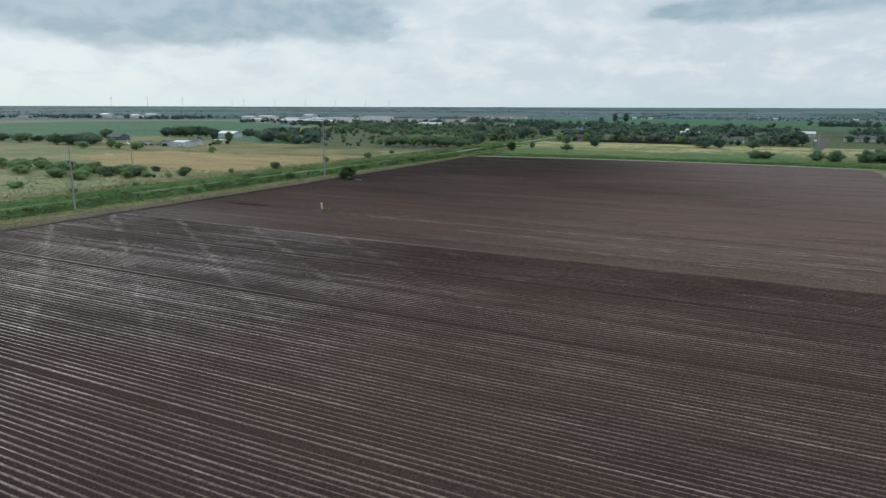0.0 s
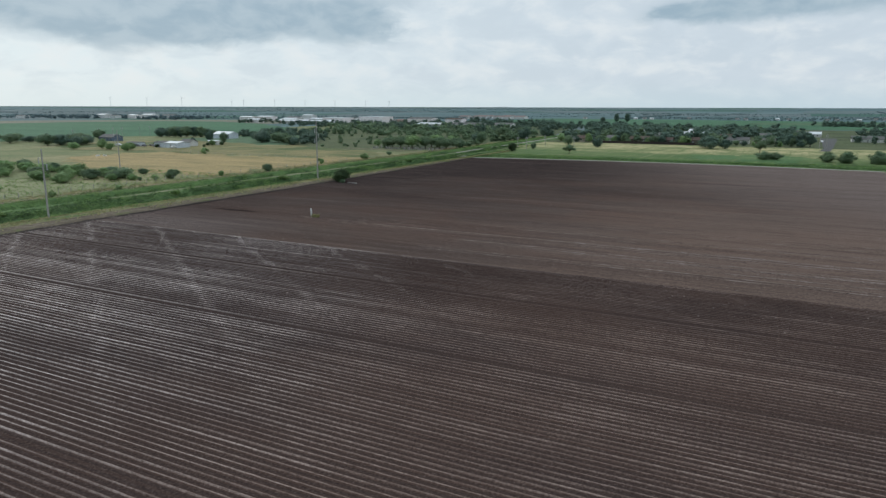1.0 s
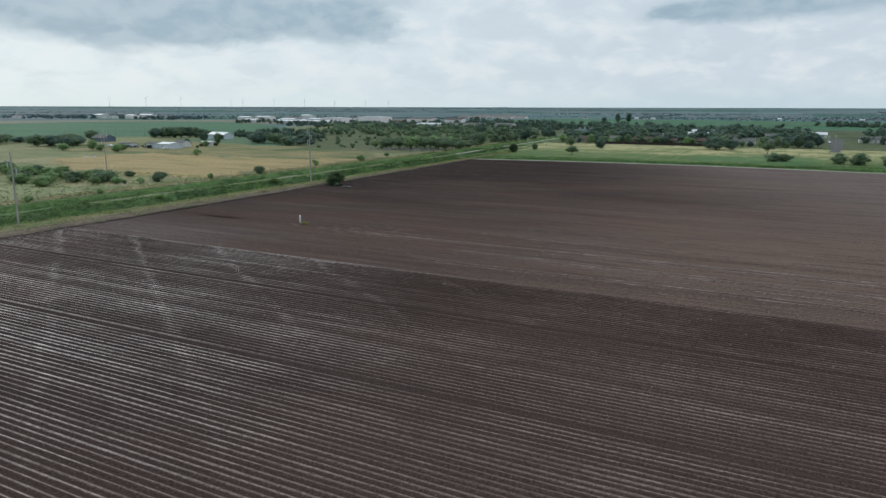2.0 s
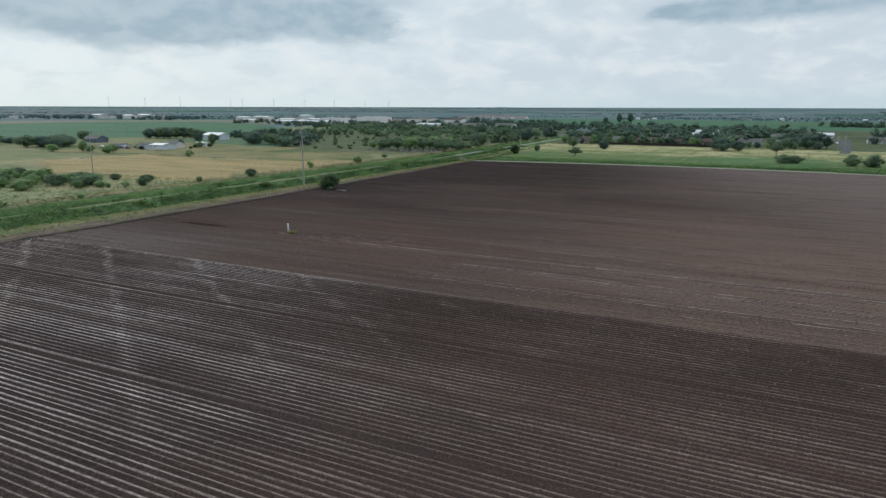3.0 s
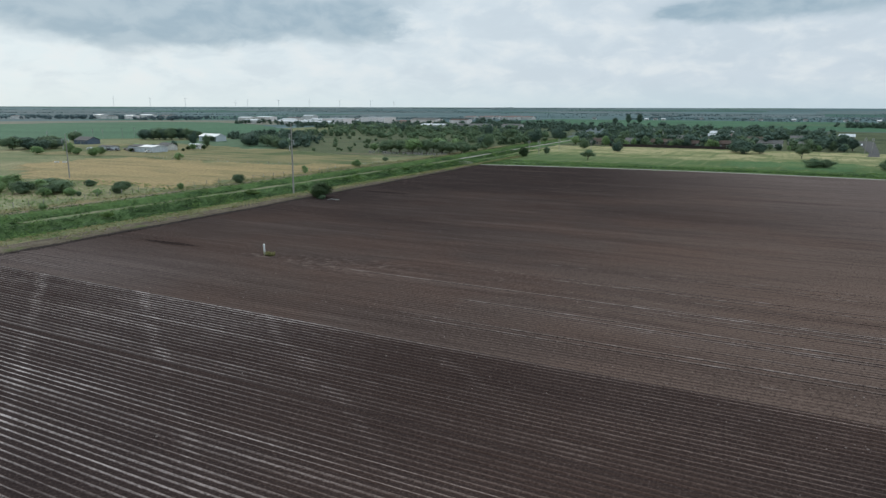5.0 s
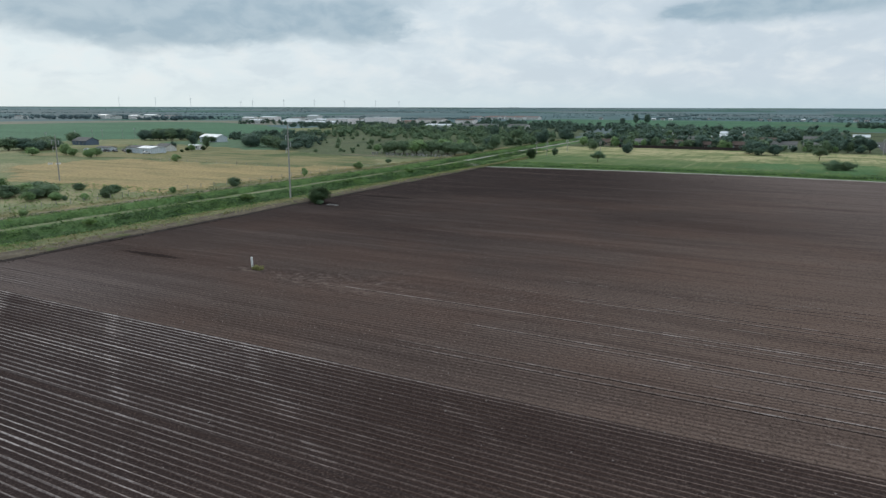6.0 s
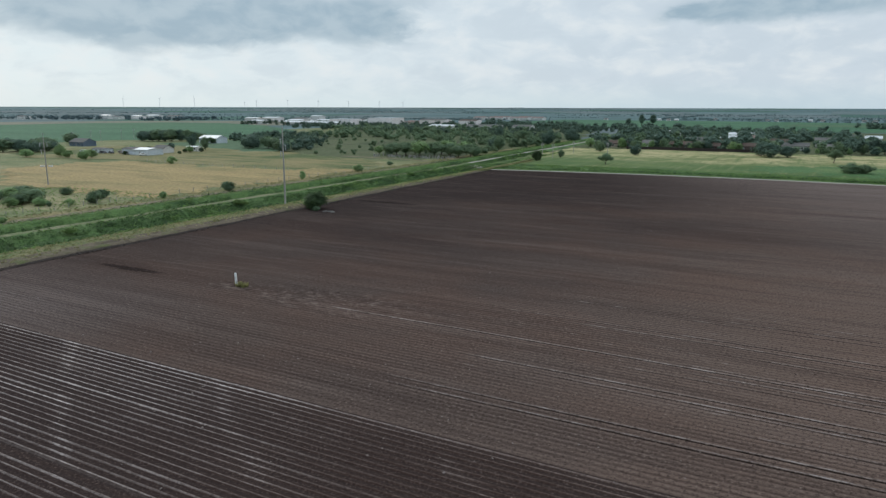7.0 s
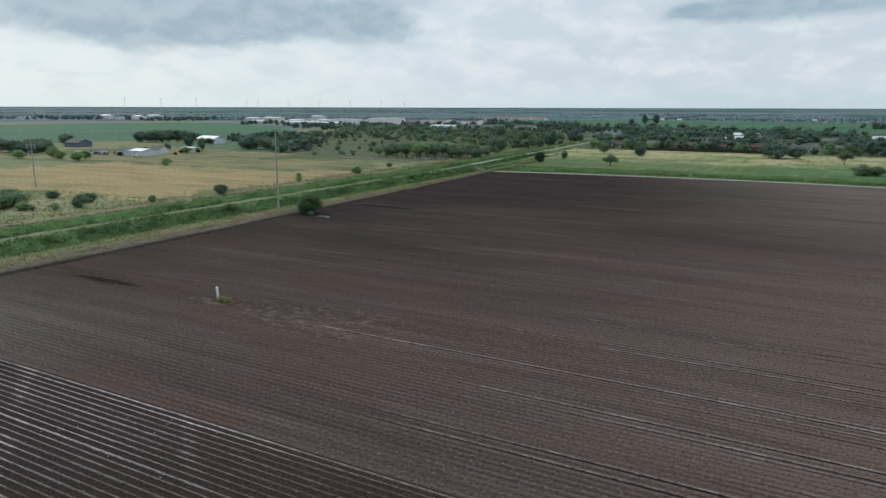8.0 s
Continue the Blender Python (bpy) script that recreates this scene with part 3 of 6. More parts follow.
def box(bm, x0, x1, y0, y1, z0, z1, bevel=0.0):
    m = Matrix.LocRotScale(((x0 + x1) / 2, (y0 + y1) / 2, (z0 + z1) / 2), None, (x1 - x0, y1 - y0, z1 - z0))
    made = bmesh.ops.create_cube(bm, size=1, matrix=m)
    if bevel:
        bmesh.ops.bevel(bm, geom=list({e for v in made["verts"] for e in v.link_edges}), offset=bevel, segments=1, affect="EDGES")
    return bm


def tube(bm, pts, radii, sides=8):
    """A tapered round limb through points."""
    rings = []
    for i, (p, r) in enumerate(zip(pts, radii)):
        p = Vector(p)
        d = (Vector(pts[min(i + 1, len(pts) - 1)]) - Vector(pts[max(i - 1, 0)])).normalized()
        q = d.to_track_quat("Z", "Y")
        rings.append([bm.verts.new(p + q @ Vector((r * math.cos(a), r * math.sin(a), 0))) for a in [2 * math.pi * k / sides for k in range(sides)]])
    for a, b in zip(rings, rings[1:]):
        for k in range(sides):
            bm.faces.new((a[k], a[(k + 1) % sides], b[(k + 1) % sides], b[k]))
    bm.faces.new(rings[0][::-1])
    bm.faces.new(rings[-1])
    return bm


def ground_z(x, y):
    """The plain lifts very slightly towards the horizon."""
    r = np.hypot(x, y)
    k = np.clip((r - 2200) / 2750, 0, 1)
    return -0.15 + 25.2 * k


def quad_mesh(name, verts, mat):
    """A mesh of loose quads from an array of 4 corners each."""
    verts = np.asarray(verts, np.float32).reshape(-1, 3)
    n = len(verts) // 4
    me = bpy.data.meshes.new(name)
    me.vertices.add(4 * n)
    me.vertices.foreach_set("co", verts.ravel())
    me.loops.add(4 * n)
    me.loops.foreach_set("vertex_index", np.arange(4 * n, dtype=np.int32))
    me.polygons.add(n)
    me.polygons.foreach_set("loop_start", np.arange(0, 4 * n, 4, dtype=np.int32))
    me.polygons.foreach_set("loop_total", np.full(n, 4, np.int32))
    me.materials.append(mat)
    me.update(calc_edges=True)
    return me


def leaf_cloud(rng, centres, radii, per, size, flat=0.8, hub=None):
    """Corners of many small leaf clumps scattered over balls. size: one number, or one for each ball.
    hub: middle of the whole crown, one for each ball, that the leaves face away from."""
    c = np.repeat(np.asarray(centres, float), per, 0)
    r = np.repeat(np.asarray(radii, float), per)[:, None]
    sz = np.repeat(np.broadcast_to(np.asarray(size, float), (len(centres),)), per)[:, None]
    n = len(c)
    d = rng.normal(size=(n, 3))
    d /= np.linalg.norm(d, axis=1)[:, None]
    p = c + d * r * rng.uniform(0.72, 1.12, (n, 1)) * np.array([1, 1, flat])
    d2 = d + 0.28 * rng.normal(size=(n, 3))
    if hub is not None:
        away = p - np.repeat(np.asarray(hub, float), per, 0)
        away /= np.linalg.norm(away, axis=1)[:, None] + 1e-6
        d2 = 0.50 * d + 0.80 * away + 0.15 * rng.normal(size=(n, 3))
    a = np.cross(d2, rng.normal(size=(n, 3)))
    a /= np.linalg.norm(a, axis=1)[:, None] + 1e-6
    b = np.cross(a, d2)
    b /= np.linalg.norm(b, axis=1)[:, None] + 1e-6
    s = sz * rng.uniform(0.6, 1.3, (n, 1))
    return np.stack([p - a * s, p + b * s * 0.6, p + a * s, p - b * s * 0.6], 1)


def cores(rng, centres, radii, flat=0.8, share=0.66):
    """Corners of twelve-sided lumps (rhombic dodecahedra) that fill the inside of leaf clumps."""
    cube = [(x, y, z) for x in (-1, 1) for y in (-1, 1) for z in (-1, 1)]
    quads = []
    for i in range(3):
        for j in range(i + 1, 3):
            for si in (-2, 2):
                for sj in (-2, 2):
                    a, b = np.zeros(3), np.zeros(3)
                    a[i], b[j] = si, sj
                    k = 3 - i - j
                    c, d = (a + b) / 2, (a + b) / 2
                    c[k], d[k] = -1, 1
                    quads.append((a, c, b, d))
    base = np.array(quads) / 2.0
    n = len(centres)
    scale = np.asarray(radii, float)[:, None] * share * rng.uniform(0.75, 1.1, (n, 3)) * np.array([1, 1, flat])
    ang = rng.uniform(0, 2 * np.pi, n)
    ca, sa = np.cos(ang), np.sin(ang)
    p = np.broadcast_to(base, (n, *base.shape)) * scale[:, None, None, :]
    x = p[..., 0] * ca[:, None, None] - p[..., 1] * sa[:, None, None]
    y = p[..., 0] * sa[:, None, None] + p[..., 1] * ca[:, None, None]
    q = np.stack([x, y, p[..., 2]], -1) + np.asarray(centres, float)[:, None, None, :]
    return q.reshape(-1, 4, 3)


def tufts(rng, u, v, z, height, blades, width):
    """Corners of upright bent blades for weed clumps at u, v."""
    n = len(u) * blades
    U, V, Z, H = (np.repeat(k, blades) for k in (u, v, z, height))
    ang, out = rng.uniform(0, 2 * np.pi, n), rng.uniform(0.1, 0.55, n) * H
    base = np.stack([U + rng.normal(size=n) * 0.25 * H, V + rng.normal(size=n) * 0.25 * H, Z - 0.1], 1)
    dirn = np.stack([np.cos(ang), np.sin(ang), np.zeros(n)], 1)
    side = np.stack([-np.sin(ang), np.cos(ang), np.zeros(n)], 1) * (width * H * rng.uniform(0.6, 1.3, n))[:, None]
    up = np.array([0, 0, 1.0]) * (H * rng.uniform(0.6, 1.15, n))[:, None]
    return np.stack([base, base + up * 0.55 + side + dirn * out[:, None] * 0.35, base + up + dirn * out[:, None], base + up * 0.55 - side + dirn * out[:, None] * 0.35], 1)


def tree_thing(name, seed, height, width, leaf, size, per=60, clumps=26, trunk_share=0.35, lean=0.0, flat=0.75, low=0.0):
    """A tree: tapered trunk with limbs, crown of leaf clumps with an uneven outline. Built at the origin."""
    rng = np.random.default_rng(seed)
    root = new(name)
    bm = bmesh.new()
    h0 = height * trunk_share
    top = Vector((lean * height, 0, h0))
    r0 = 0.035 * height + 0.05
    tube(bm, [(0, 0, -0.3), (0.02, 0, h0 * 0.5), top], [r0, r0 * 0.8, r0 * 0.65])
    centres, radii = [], []
    base = h0 if low is None else low
    zc, hz = (base + height) / 2, (height - base) / 2
    for k in range(clumps):
        a, u = rng.uniform(0, 2 * math.pi), rng.uniform(-1, 1)
        rr = math.sqrt(max(0, 1 - u * u * 0.9)) * math.sqrt(rng.uniform(0.05, 0.9)) * (0.8 + 0.2 * math.sin(3 * a + seed))
        c = (top.x + math.cos(a) * rr * width * 0.44, math.sin(a) * rr * width * 0.44, zc + u * hz * 0.68)
        centres.append(c)
        radii.append(rng.uniform(0.12, 0.22) * min(width, height * 1.5))
        if k % 4 == 0:
            mid = top.lerp(Vector(c), 0.5) + Vector((0, 0, 0.08 * height))
            tube(bm, [top - Vector((0, 0, 0.15)), mid, Vector(c)], [r0 * 0.5, r0 * 0.32, r0 * 0.12], 5)
    part("trunk", bm, BARK, root)
    part("crown", quad_mesh("crown", np.concatenate([leaf_cloud(rng, centres, radii, per, size, flat, np.tile([top.x, 0, max(0.0, zc - 0.5 * hz)], (clumps, 1))), cores(rng, centres, radii, flat, 0.5)]), leaf), leaf, root)
    return root


def strip_mesh(name, us, vs, z_of, mat):
    """A grid over us x vs (metres) at heights z_of(U, V)."""
    U, V = np.meshgrid(np.asarray(us, float), np.asarray(vs, float))
    U, V, Z = z_of(U, V)
    nv, nu = U.shape
    idx = np.arange(nv * nu).reshape(nv, nu)
    me = bpy.data.meshes.new(name)
    me.vertices.add(nv * nu)
    me.vertices.foreach_set("co", np.stack([U, V, Z], -1).astype(np.float32).ravel())
    q = np.stack([idx[:-1, :-1], idx[:-1, 1:], idx[1:, 1:], idx[1:, :-1]], -1).reshape(-1, 4)
    me.loops.add(q.size)
    me.loops.foreach_set("vertex_index", q.astype(np.int32).ravel())
    me.polygons.add(len(q))
    me.polygons.foreach_set("loop_start", np.arange(0, q.size, 4, dtype=np.int32))
    me.polygons.foreach_set("loop_total", np.full(len(q), 4, np.int32))
    me.materials.append(mat)
    me.update(calc_edges=True)
    me.validate()
    return me


def wave(x, k, seed):
    """Smooth wandering in -1..1, for ragged edges."""
    return (np.sin(x * k + seed) + 0.6 * np.sin(x * k * 2.3 + seed * 2.1) + 0.4 * np.sin(x * k * 5.1 + seed * 3.7)) / 2


def patch(name, corners, z, mat, ragged=1.5, label="", category="field"):
    """A flat parcel of land with slightly ragged edges."""
    pts = []
    rough = random.Random(len(name) + len(corners))
    for i, a in enumerate(corners):
        b = corners[(i + 1) % len(corners)]
        a, b = Vector((*a, 0)), Vector((*b, 0))
        n = max(2, int((b - a).length / (1.1 if ragged >= 3.9 and (b - a).length < 400 else max(2.5, min(ragged, 3.5)))))
        spacing = (b - a).length / n
        side = Vector((-(b - a).y, (b - a).x, 0)).normalized()
        for k in range(n):
            p = a.lerp(b, k / n)
            pts.append(p + side * ragged * min(1.0, 4 * k / n, 4 * (n - k) / n) * float(wave(k * spacing, 0.07, i * 1.7 + len(name)) + 0.5 * wave(k * spacing, 0.3, i * 2.3) + (0.30 * rough.gauss(0, 1) if ragged >= 3.9 else 0)) if k else p)
    flat = [Vector((p.x, p.y)) for p in pts]
    got = geometry.delaunay_2d_cdt(flat, [], [list(range(len(flat)))], 1, 1e-4)
    me = bpy.data.meshes.new(name)
    me.from_pydata([(p.x, p.y, z) for p in got[0]], [], got[2])
    me.update()
    me.materials.append(mat)
    return tagged(new(name, me), label, category, kind="structure")


# ------------------------------------------------------------ the plain
def build_ground():
    radii = np.concatenate([np.linspace(0.5, 400, 9), np.geomspace(500, 4985, 44)])
    angles = np.linspace(0, 2 * math.pi, 145)
    def zf(R, A):
        X, Y = R * np.cos(A), R * np.sin(A)
        return X, Y, ground_z(X, Y) - 1.5 * np.clip((760 - R) / 120, 0, 1)
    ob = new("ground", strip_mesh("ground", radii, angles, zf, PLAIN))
    tagged(ob, "wide flat green-grey farmland plain reaching the horizon", "ground", kind="structure")


build_ground()

FIELD_L, FIELD_R = -154.0, 29.0


def lean(v):
    """The field's ditch side leans outwards, more so past the middle."""
    v = np.minimum(v, 345)
    return -0.024 * (v - 190) - 0.014 * np.maximum(0, v - 190)


def left_edge(v):
    return FIELD_L + lean(v) + 0.5 * wave(v, 0.11, 1.0)


def far_edge(u):
    """The far headland bows outwards a little."""
    return 358.0 - 11.0 * ((u + 45) / 108) ** 2


def build_field():
    # ridged part: five points across each row
    rows = np.arange(int(8 / ROW), int(V_SPLIT / ROW))
    ph = np.array([0.0, 0.33, 0.41, 0.59, 0.67])
    hh = np.array([0.0, 0.015, 0.085, 0.085, 0.015])
    vs = ((rows[:, None] + ph[None]) * ROW).ravel()
    hs = np.append(np.tile(hh, len(rows)), 0.004)
    vs = np.append(vs, (rows[-1] + 1.05) * ROW)
    for g in WHEEL_GAPS:
        hs = np.where(np.abs(vs - g) < 0.42, 0.03, hs)
    us = np.arange(FIELD_L - 5.0, FIELD_R + 0.1, 1.0)
    rng = np.random.default_rng(3)
    def zf(U, V):
        Z = hs[:, None] * (1 + 0.05 * rng.normal(size=U.shape)) + 0.004 * rng.normal(size=U.shape)
        Z += 0.10 * wave(U, 0.045, 2.0) * wave(V, 0.07, 0.5)
        V = V + 0.012 * wave(U, 0.30, 1.3) + 0.006 * rng.normal(size=U.shape)
        return np.maximum(U, left_edge(V) - 0.6), V, Z
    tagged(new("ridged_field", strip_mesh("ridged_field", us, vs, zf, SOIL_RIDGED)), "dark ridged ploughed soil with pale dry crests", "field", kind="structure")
    # levelled part: low ridges
    rows = np.arange(int(V_SPLIT / ROW), int(358.0 / ROW) + 1)
    ph2, hh2 = np.array([0.0, 0.3, 0.5, 0.7]), np.array([0.0, 0.02, 0.03, 0.02])
    vs2 = ((rows[:, None] + ph2[None]) * ROW).ravel()
    hs2 = np.tile(hh2, len(rows))
    us2 = np.arange(FIELD_L - 5.0, FIELD_R + 0.1, 2.0)
    def zf2(U, V):
        Z = hs2[:, None] * np.clip(0.28 + 0.8 * wave(U + 2.2 * V, 0.06, 3.0) * wave(V - 0.3 * U, 0.11, 1.0) + 0.3 * np.clip((U + 110) / 40, -0.6, 1) + 0.7 * np.clip((U + 75) / 40, 0, 1) * np.clip((150 - V) / 25, 0, 1), 0.05, 1.5) * (1 + 0.3 * rng.normal(size=U.shape)) + 0.008 * rng.normal(size=U.shape)
        for row, u0, least in TOOL_MARKS:
            k = 4 * (row - int(rows[0]))
            along = np.clip((U[k] - u0) / 3, 0, 1)
            Z[k] -= 0.06 * along
            Z[k + 1] += 0.03 * along
            Z[k - 1] += 0.02 * along
        left = ((V > 118.9) & (V < 122.2) | (V > 124.0) & (V < 124.9)) * np.clip((-124 - U + 2.5 * wave(V, 1.9, 0.3)) / 10, 0, 1)
        Z += hs2[:, None] * 3.2 * left
        Z += 0.10 * wave(U, 0.045, 2.0) * wave(V, 0.07, 0.5)
        return np.maximum(U, left_edge(V) - 0.6), np.minimum(V, far_edge(U)), Z
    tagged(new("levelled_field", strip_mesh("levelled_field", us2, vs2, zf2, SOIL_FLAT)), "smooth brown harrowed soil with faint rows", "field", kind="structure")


build_field()


# ------------------------------------------------------------ verges, ditch, levee beside the field
patch("ploughed_ground", [(FIELD_L - 4, -170), (FIELD_R, -170), (FIELD_R, 8.1), (FIELD_L - 4, 8.1)], 0.02, SOIL_RIDGED, 0.1, "dark ridged ploughed soil", "field")


def drift(v):
    """The levee swings a little outwards past the field's corner."""
    return -0.062 * np.maximum(0, v - 335)


def bank_strip(name, profile, mat, label, v0=-160, v1=860, seed=0.0, category="verge"):
    """A strip along the field's side, from (u, z) points across it."""
    us = [p[0] for p in profile]
    zs = np.array([p[1] for p in profile])
    vs = np.arange(v0, v1, 2.0)
    def zf(U, V):
        W = U + drift(V)
        for col in range(U.shape[1]):
            W[:, col] += 0.45 * wave(V[:, col], 0.21, us[col] * 0.37) + lean(V[:, col]) * np.clip((us[col] + 163) / 9, 0, 1)
        Z = np.tile(zs, (U.shape[0], 1)) + 0.06 * wave(V, 0.5, 1.0) * (1 + 0 * U)
        return W, V, Z
    return tagged(new(name, strip_mesh(name, us, vs, zf, mat)), label, category, kind="structure")


# dark strip painting the shade of the step between field and bank
bank_strip("edge_furrow", [(-153.2, 0.02), (-153.7, 0.14), (-154.3, 0.08), (-155.0, 0.10)], DARK_SOIL, "field-edge furrow, its shade in the dark soil colour", v1=348, category="field")
bank_strip("dirt_bank", [(-153.4, -0.15), (-154.5, -0.02), (-155.0, 0.36), (-156.0, 0.46), (-156.6, 0.38), (-157.4, 0.56), (-158.2, 0.55)], DIRT, "tan bare dirt bank beside the field", v1=352)
bank_strip("grass_verge", [(-158.2, 0.55), (-161.0, 0.52), (-163.0, 0.45), (-164.6, 0.15)], VERGE_DRY, "strip of dry yellow-green verge grass", v1=420)
bank_strip("ditch", [(-164.6, 0.15), (-167.5, -1.1), (-171.5, -1.25), (-174.5, -0.3), (-177.0, 0.30), (-180.0, 0.40)], WEED_GROUND, "weedy green drainage ditch", v1=640)
ROAD_PROFILE = [(-180.0, 0.40), (-180.6, 0.44), (-182.2, 0.44), (-182.9, 0.40)]
bank_strip("overgrown_road", ROAD_PROFILE, WEED_GROUND, "levee road lost under green weeds", v1=142, category="road")
bank_strip("grassy_road", ROAD_PROFILE, GRASSY_ROAD, "levee road overgrown with short pale grass", v0=142, v1=374, category="road")
bank_strip("gravel_road", ROAD_PROFILE, GRAVEL, "narrow pale gravel levee road", v0=372, category="road")
bank_strip("levee_bank", [(-182.9, 0.40), (-184.6, -0.55), (-186.2, -0.50), (-188.2, 1.05), (-190.8, 1.10), (-193.5, 0.35)], WEED_GROUND, "green grassy levee bank")
bank_strip("track_verge", [(-193.5, 0.35), (-196.8, 0.12)], VERGE, "mown grass beside a farm track")
bank_strip("farm_track", [(-196.8, 0.12), (-198.0, 0.06), (-199.2, 0.14), (-200.4, 0.05), (-201.2, 0.1)], DRY_TRACK, "two-rut pale dirt farm track", v1=420, category="road")
bank_strip("pasture_verge", [(-201.2, 0.1), (-204.0, 0.06), (-208.5, -0.12)], OLIVE, "rough grass along the pasture fence", v1=640)

# far headland
EDGE_U = np.linspace(-160, FIELD_R - 2, 9)
patch("headland_track", [(float(k), float(far_edge(k)) - 0.3) for k in EDGE_U] + [(float(k), float(far_edge(k)) + 3.0) for k in EDGE_U[::-1]] + [(-176, 364), (-184, 374), (-187, 374), (-180, 359), (-166, 348)], 0.10, GRAVEL, 0.3, "pale dirt headland track round the field", "road")
patch("field_side_track", [(FIELD_R + 0.5, -160), (FIELD_R + 5, -160), (FIELD_R + 5, 300), (FIELD_R + 8, 330), (FIELD_R + 14, 352), (FIELD_R - 4, 356), (FIELD_R - 3, 352), (FIELD_R + 0.3, 335), (FIELD_R + 0.5, 310)], 0.07, DRY_TRACK, 0.3, "pale dirt track along the field", "road")
patch("weedy_headland", [(-186, 372), (-170, 356)] + [(float(k), float(far_edge(k)) + 0.8) for k in EDGE_U] + [(FIELD_R + 6, 353), (FIELD_R + 120, 349), (FIELD_R + 120, 384), (-60, 390), (-120, 387), (-186, 380)], 0.02, WEED_GROUND, 2.5, "strip of tall green weeds past the field", "grass")
patch("meadow", [(-176, 380), (-120, 385), (-60, 388), (FIELD_R + 90, 382), (FIELD_R + 90, 500), (FIELD_R + 10, 531), (-110, 533), (-184, 531)], 0.05, MEADOW, 4.0, "mown meadow patched green and straw yellow", "meadow")

patch("dirt_lane", [(-270, 386.5), (-232, 384.4), (-204, 376.5), (-202, 373), (-232, 380.6), (-270, 382.4)], -0.02, DRY_TRACK, 0.3, "pale dirt lane in front of a grove", "road")
# land to the west
patch("west_land", [(-203, -170), (-205, 640), (-620, 900), (-620, -170)], -0.13, ROUGH_GRASS, 2, "grey-green grazed land", "pasture")
patch("east_verge", [(FIELD_R - 1, -170), (420, -170), (420, 352), (FIELD_R - 1, 352)], -0.13, VERGE, 0.5, "grass beside the ploughed field", "grass")
patch("east_land", [(-180, 350), (400, 350), (400, 960), (-200, 980), (-216, 640)], -0.13, SCRUB, 2, "weedy land around the town", "ground")
patch("meadow_clover", [(-66, 396), (-6, 390), (-2, 432), (-30, 440), (-60, 428)], 0.09, CLOVER, 8, "lusher green patch in the meadow", "meadow")
patch("rough_pasture", [(-206, 40), (-206, 372), (-260, 372), (-345, 255), (-345, 40)], -0.10, ROUGH_GRASS, 6, "rough grey-green grazed pasture", "pasture")
patch("straw_pasture", [(-209, 208), (-208, 285), (-212, 318), (-240, 302), (-300, 300), (-345, 300), (-352, 248), (-290, 205), (-240, 204)], -0.04, STRAW, 7, "dry straw-coloured pasture", "pasture")
patch("near_straw_pasture", [(-209, 100), (-210, 160), (-222, 172), (-262, 160), (-300, 150), (-300, 90)], -0.05, PALE_PASTURE, 7, "pale olive-straw pasture", "pasture")
patch("olive_pasture", [(-212, 318), (-216, 350), (-232, 362), (-320, 396), (-352, 378), (-348, 306), (-300, 303), (-240, 305)], -0.06, OLIVE, 6, "olive and straw streaked pasture", "pasture")
patch("homestead_yard", [(-350, 300), (-352, 392), (-400, 405), (-470, 390), (-470, 318), (-400, 285)], -0.05, OLIVE, 4, "worn grass yard of a farmstead", "yard")
patch("green_paddock", [(-352, 200), (-340, 262), (-345, 298), (-400, 285), (-520, 300), (-520, 200)], -0.07, ROUGH_GRASS, 4, "green grazed paddock", "pasture")
patch("barn_paddock", [(-330, 400), (-352, 385), (-470, 425), (-470, 478), (-440, 560), (-380, 470)], -0.06, CROP_PALE, 4, "pale green paddock near a barn", "pasture")
patch("scrub_land", [(-222, 372), (-262, 374), (-330, 402), (-440, 562), (-560, 760), (-600, 1000), (-300, 1000), (-215, 640), (-208, 420)], -0.08, SCRUB, 6, "grey-green scrub land", "scrub")
patch("west_crop_field", [(-545, 60), (-545, 440), (-480, 500), (-560, 690), (-760, 850), (-930, 935), (-1045, 915), (-1100, 800), (-1125, 60)], -0.04, CROP, 5, "large even green crop field", "field")
patch("far_stubble", [(-1118, 60), (-1310, 60), (-1310, 760), (-1180, 1000), (-1000, 1090), (-880, 1060), (-700, 930), (-760, 852), (-930, 938), (-1045, 917), (-1102, 800)], 0.0, STUBBLE, 4, "pale stubble field behind green crops", "field")
patch("town_ground", [(-184, 534), (FIELD_R + 330, 520), (FIELD_R + 330, 930), (-180, 960), (-215, 700)], -0.02, SCRUB, 5, "shaded yards between the town's trees", "ground")
patch("east_crop_field", [(-560, 1215), (-300, 1010), (-170, 990), (40, 985), (420, 960), (500, 1500), (-250, 1610), (-560, 1610)], 0.1, CROP, 6, "wide green crop field beyond the town", "field")
patch("east_pale_field", [(-90, 1230), (430, 1190), (440, 1330), (-80, 1370)], 0.5, CROP_PALE, 5, "paler green crop strip", "field")
patch("side_street", [(4.5, 500), (10.5, 500), (13, 537), (21, 700), (19, 716), (9, 716), (8, 700), (7.5, 535)], 0.09, ASPHALT, 0.2, "straight grey asphalt street", "road")


# ------------------------------------------------------------ trees and shrubs
PROTOS = {}


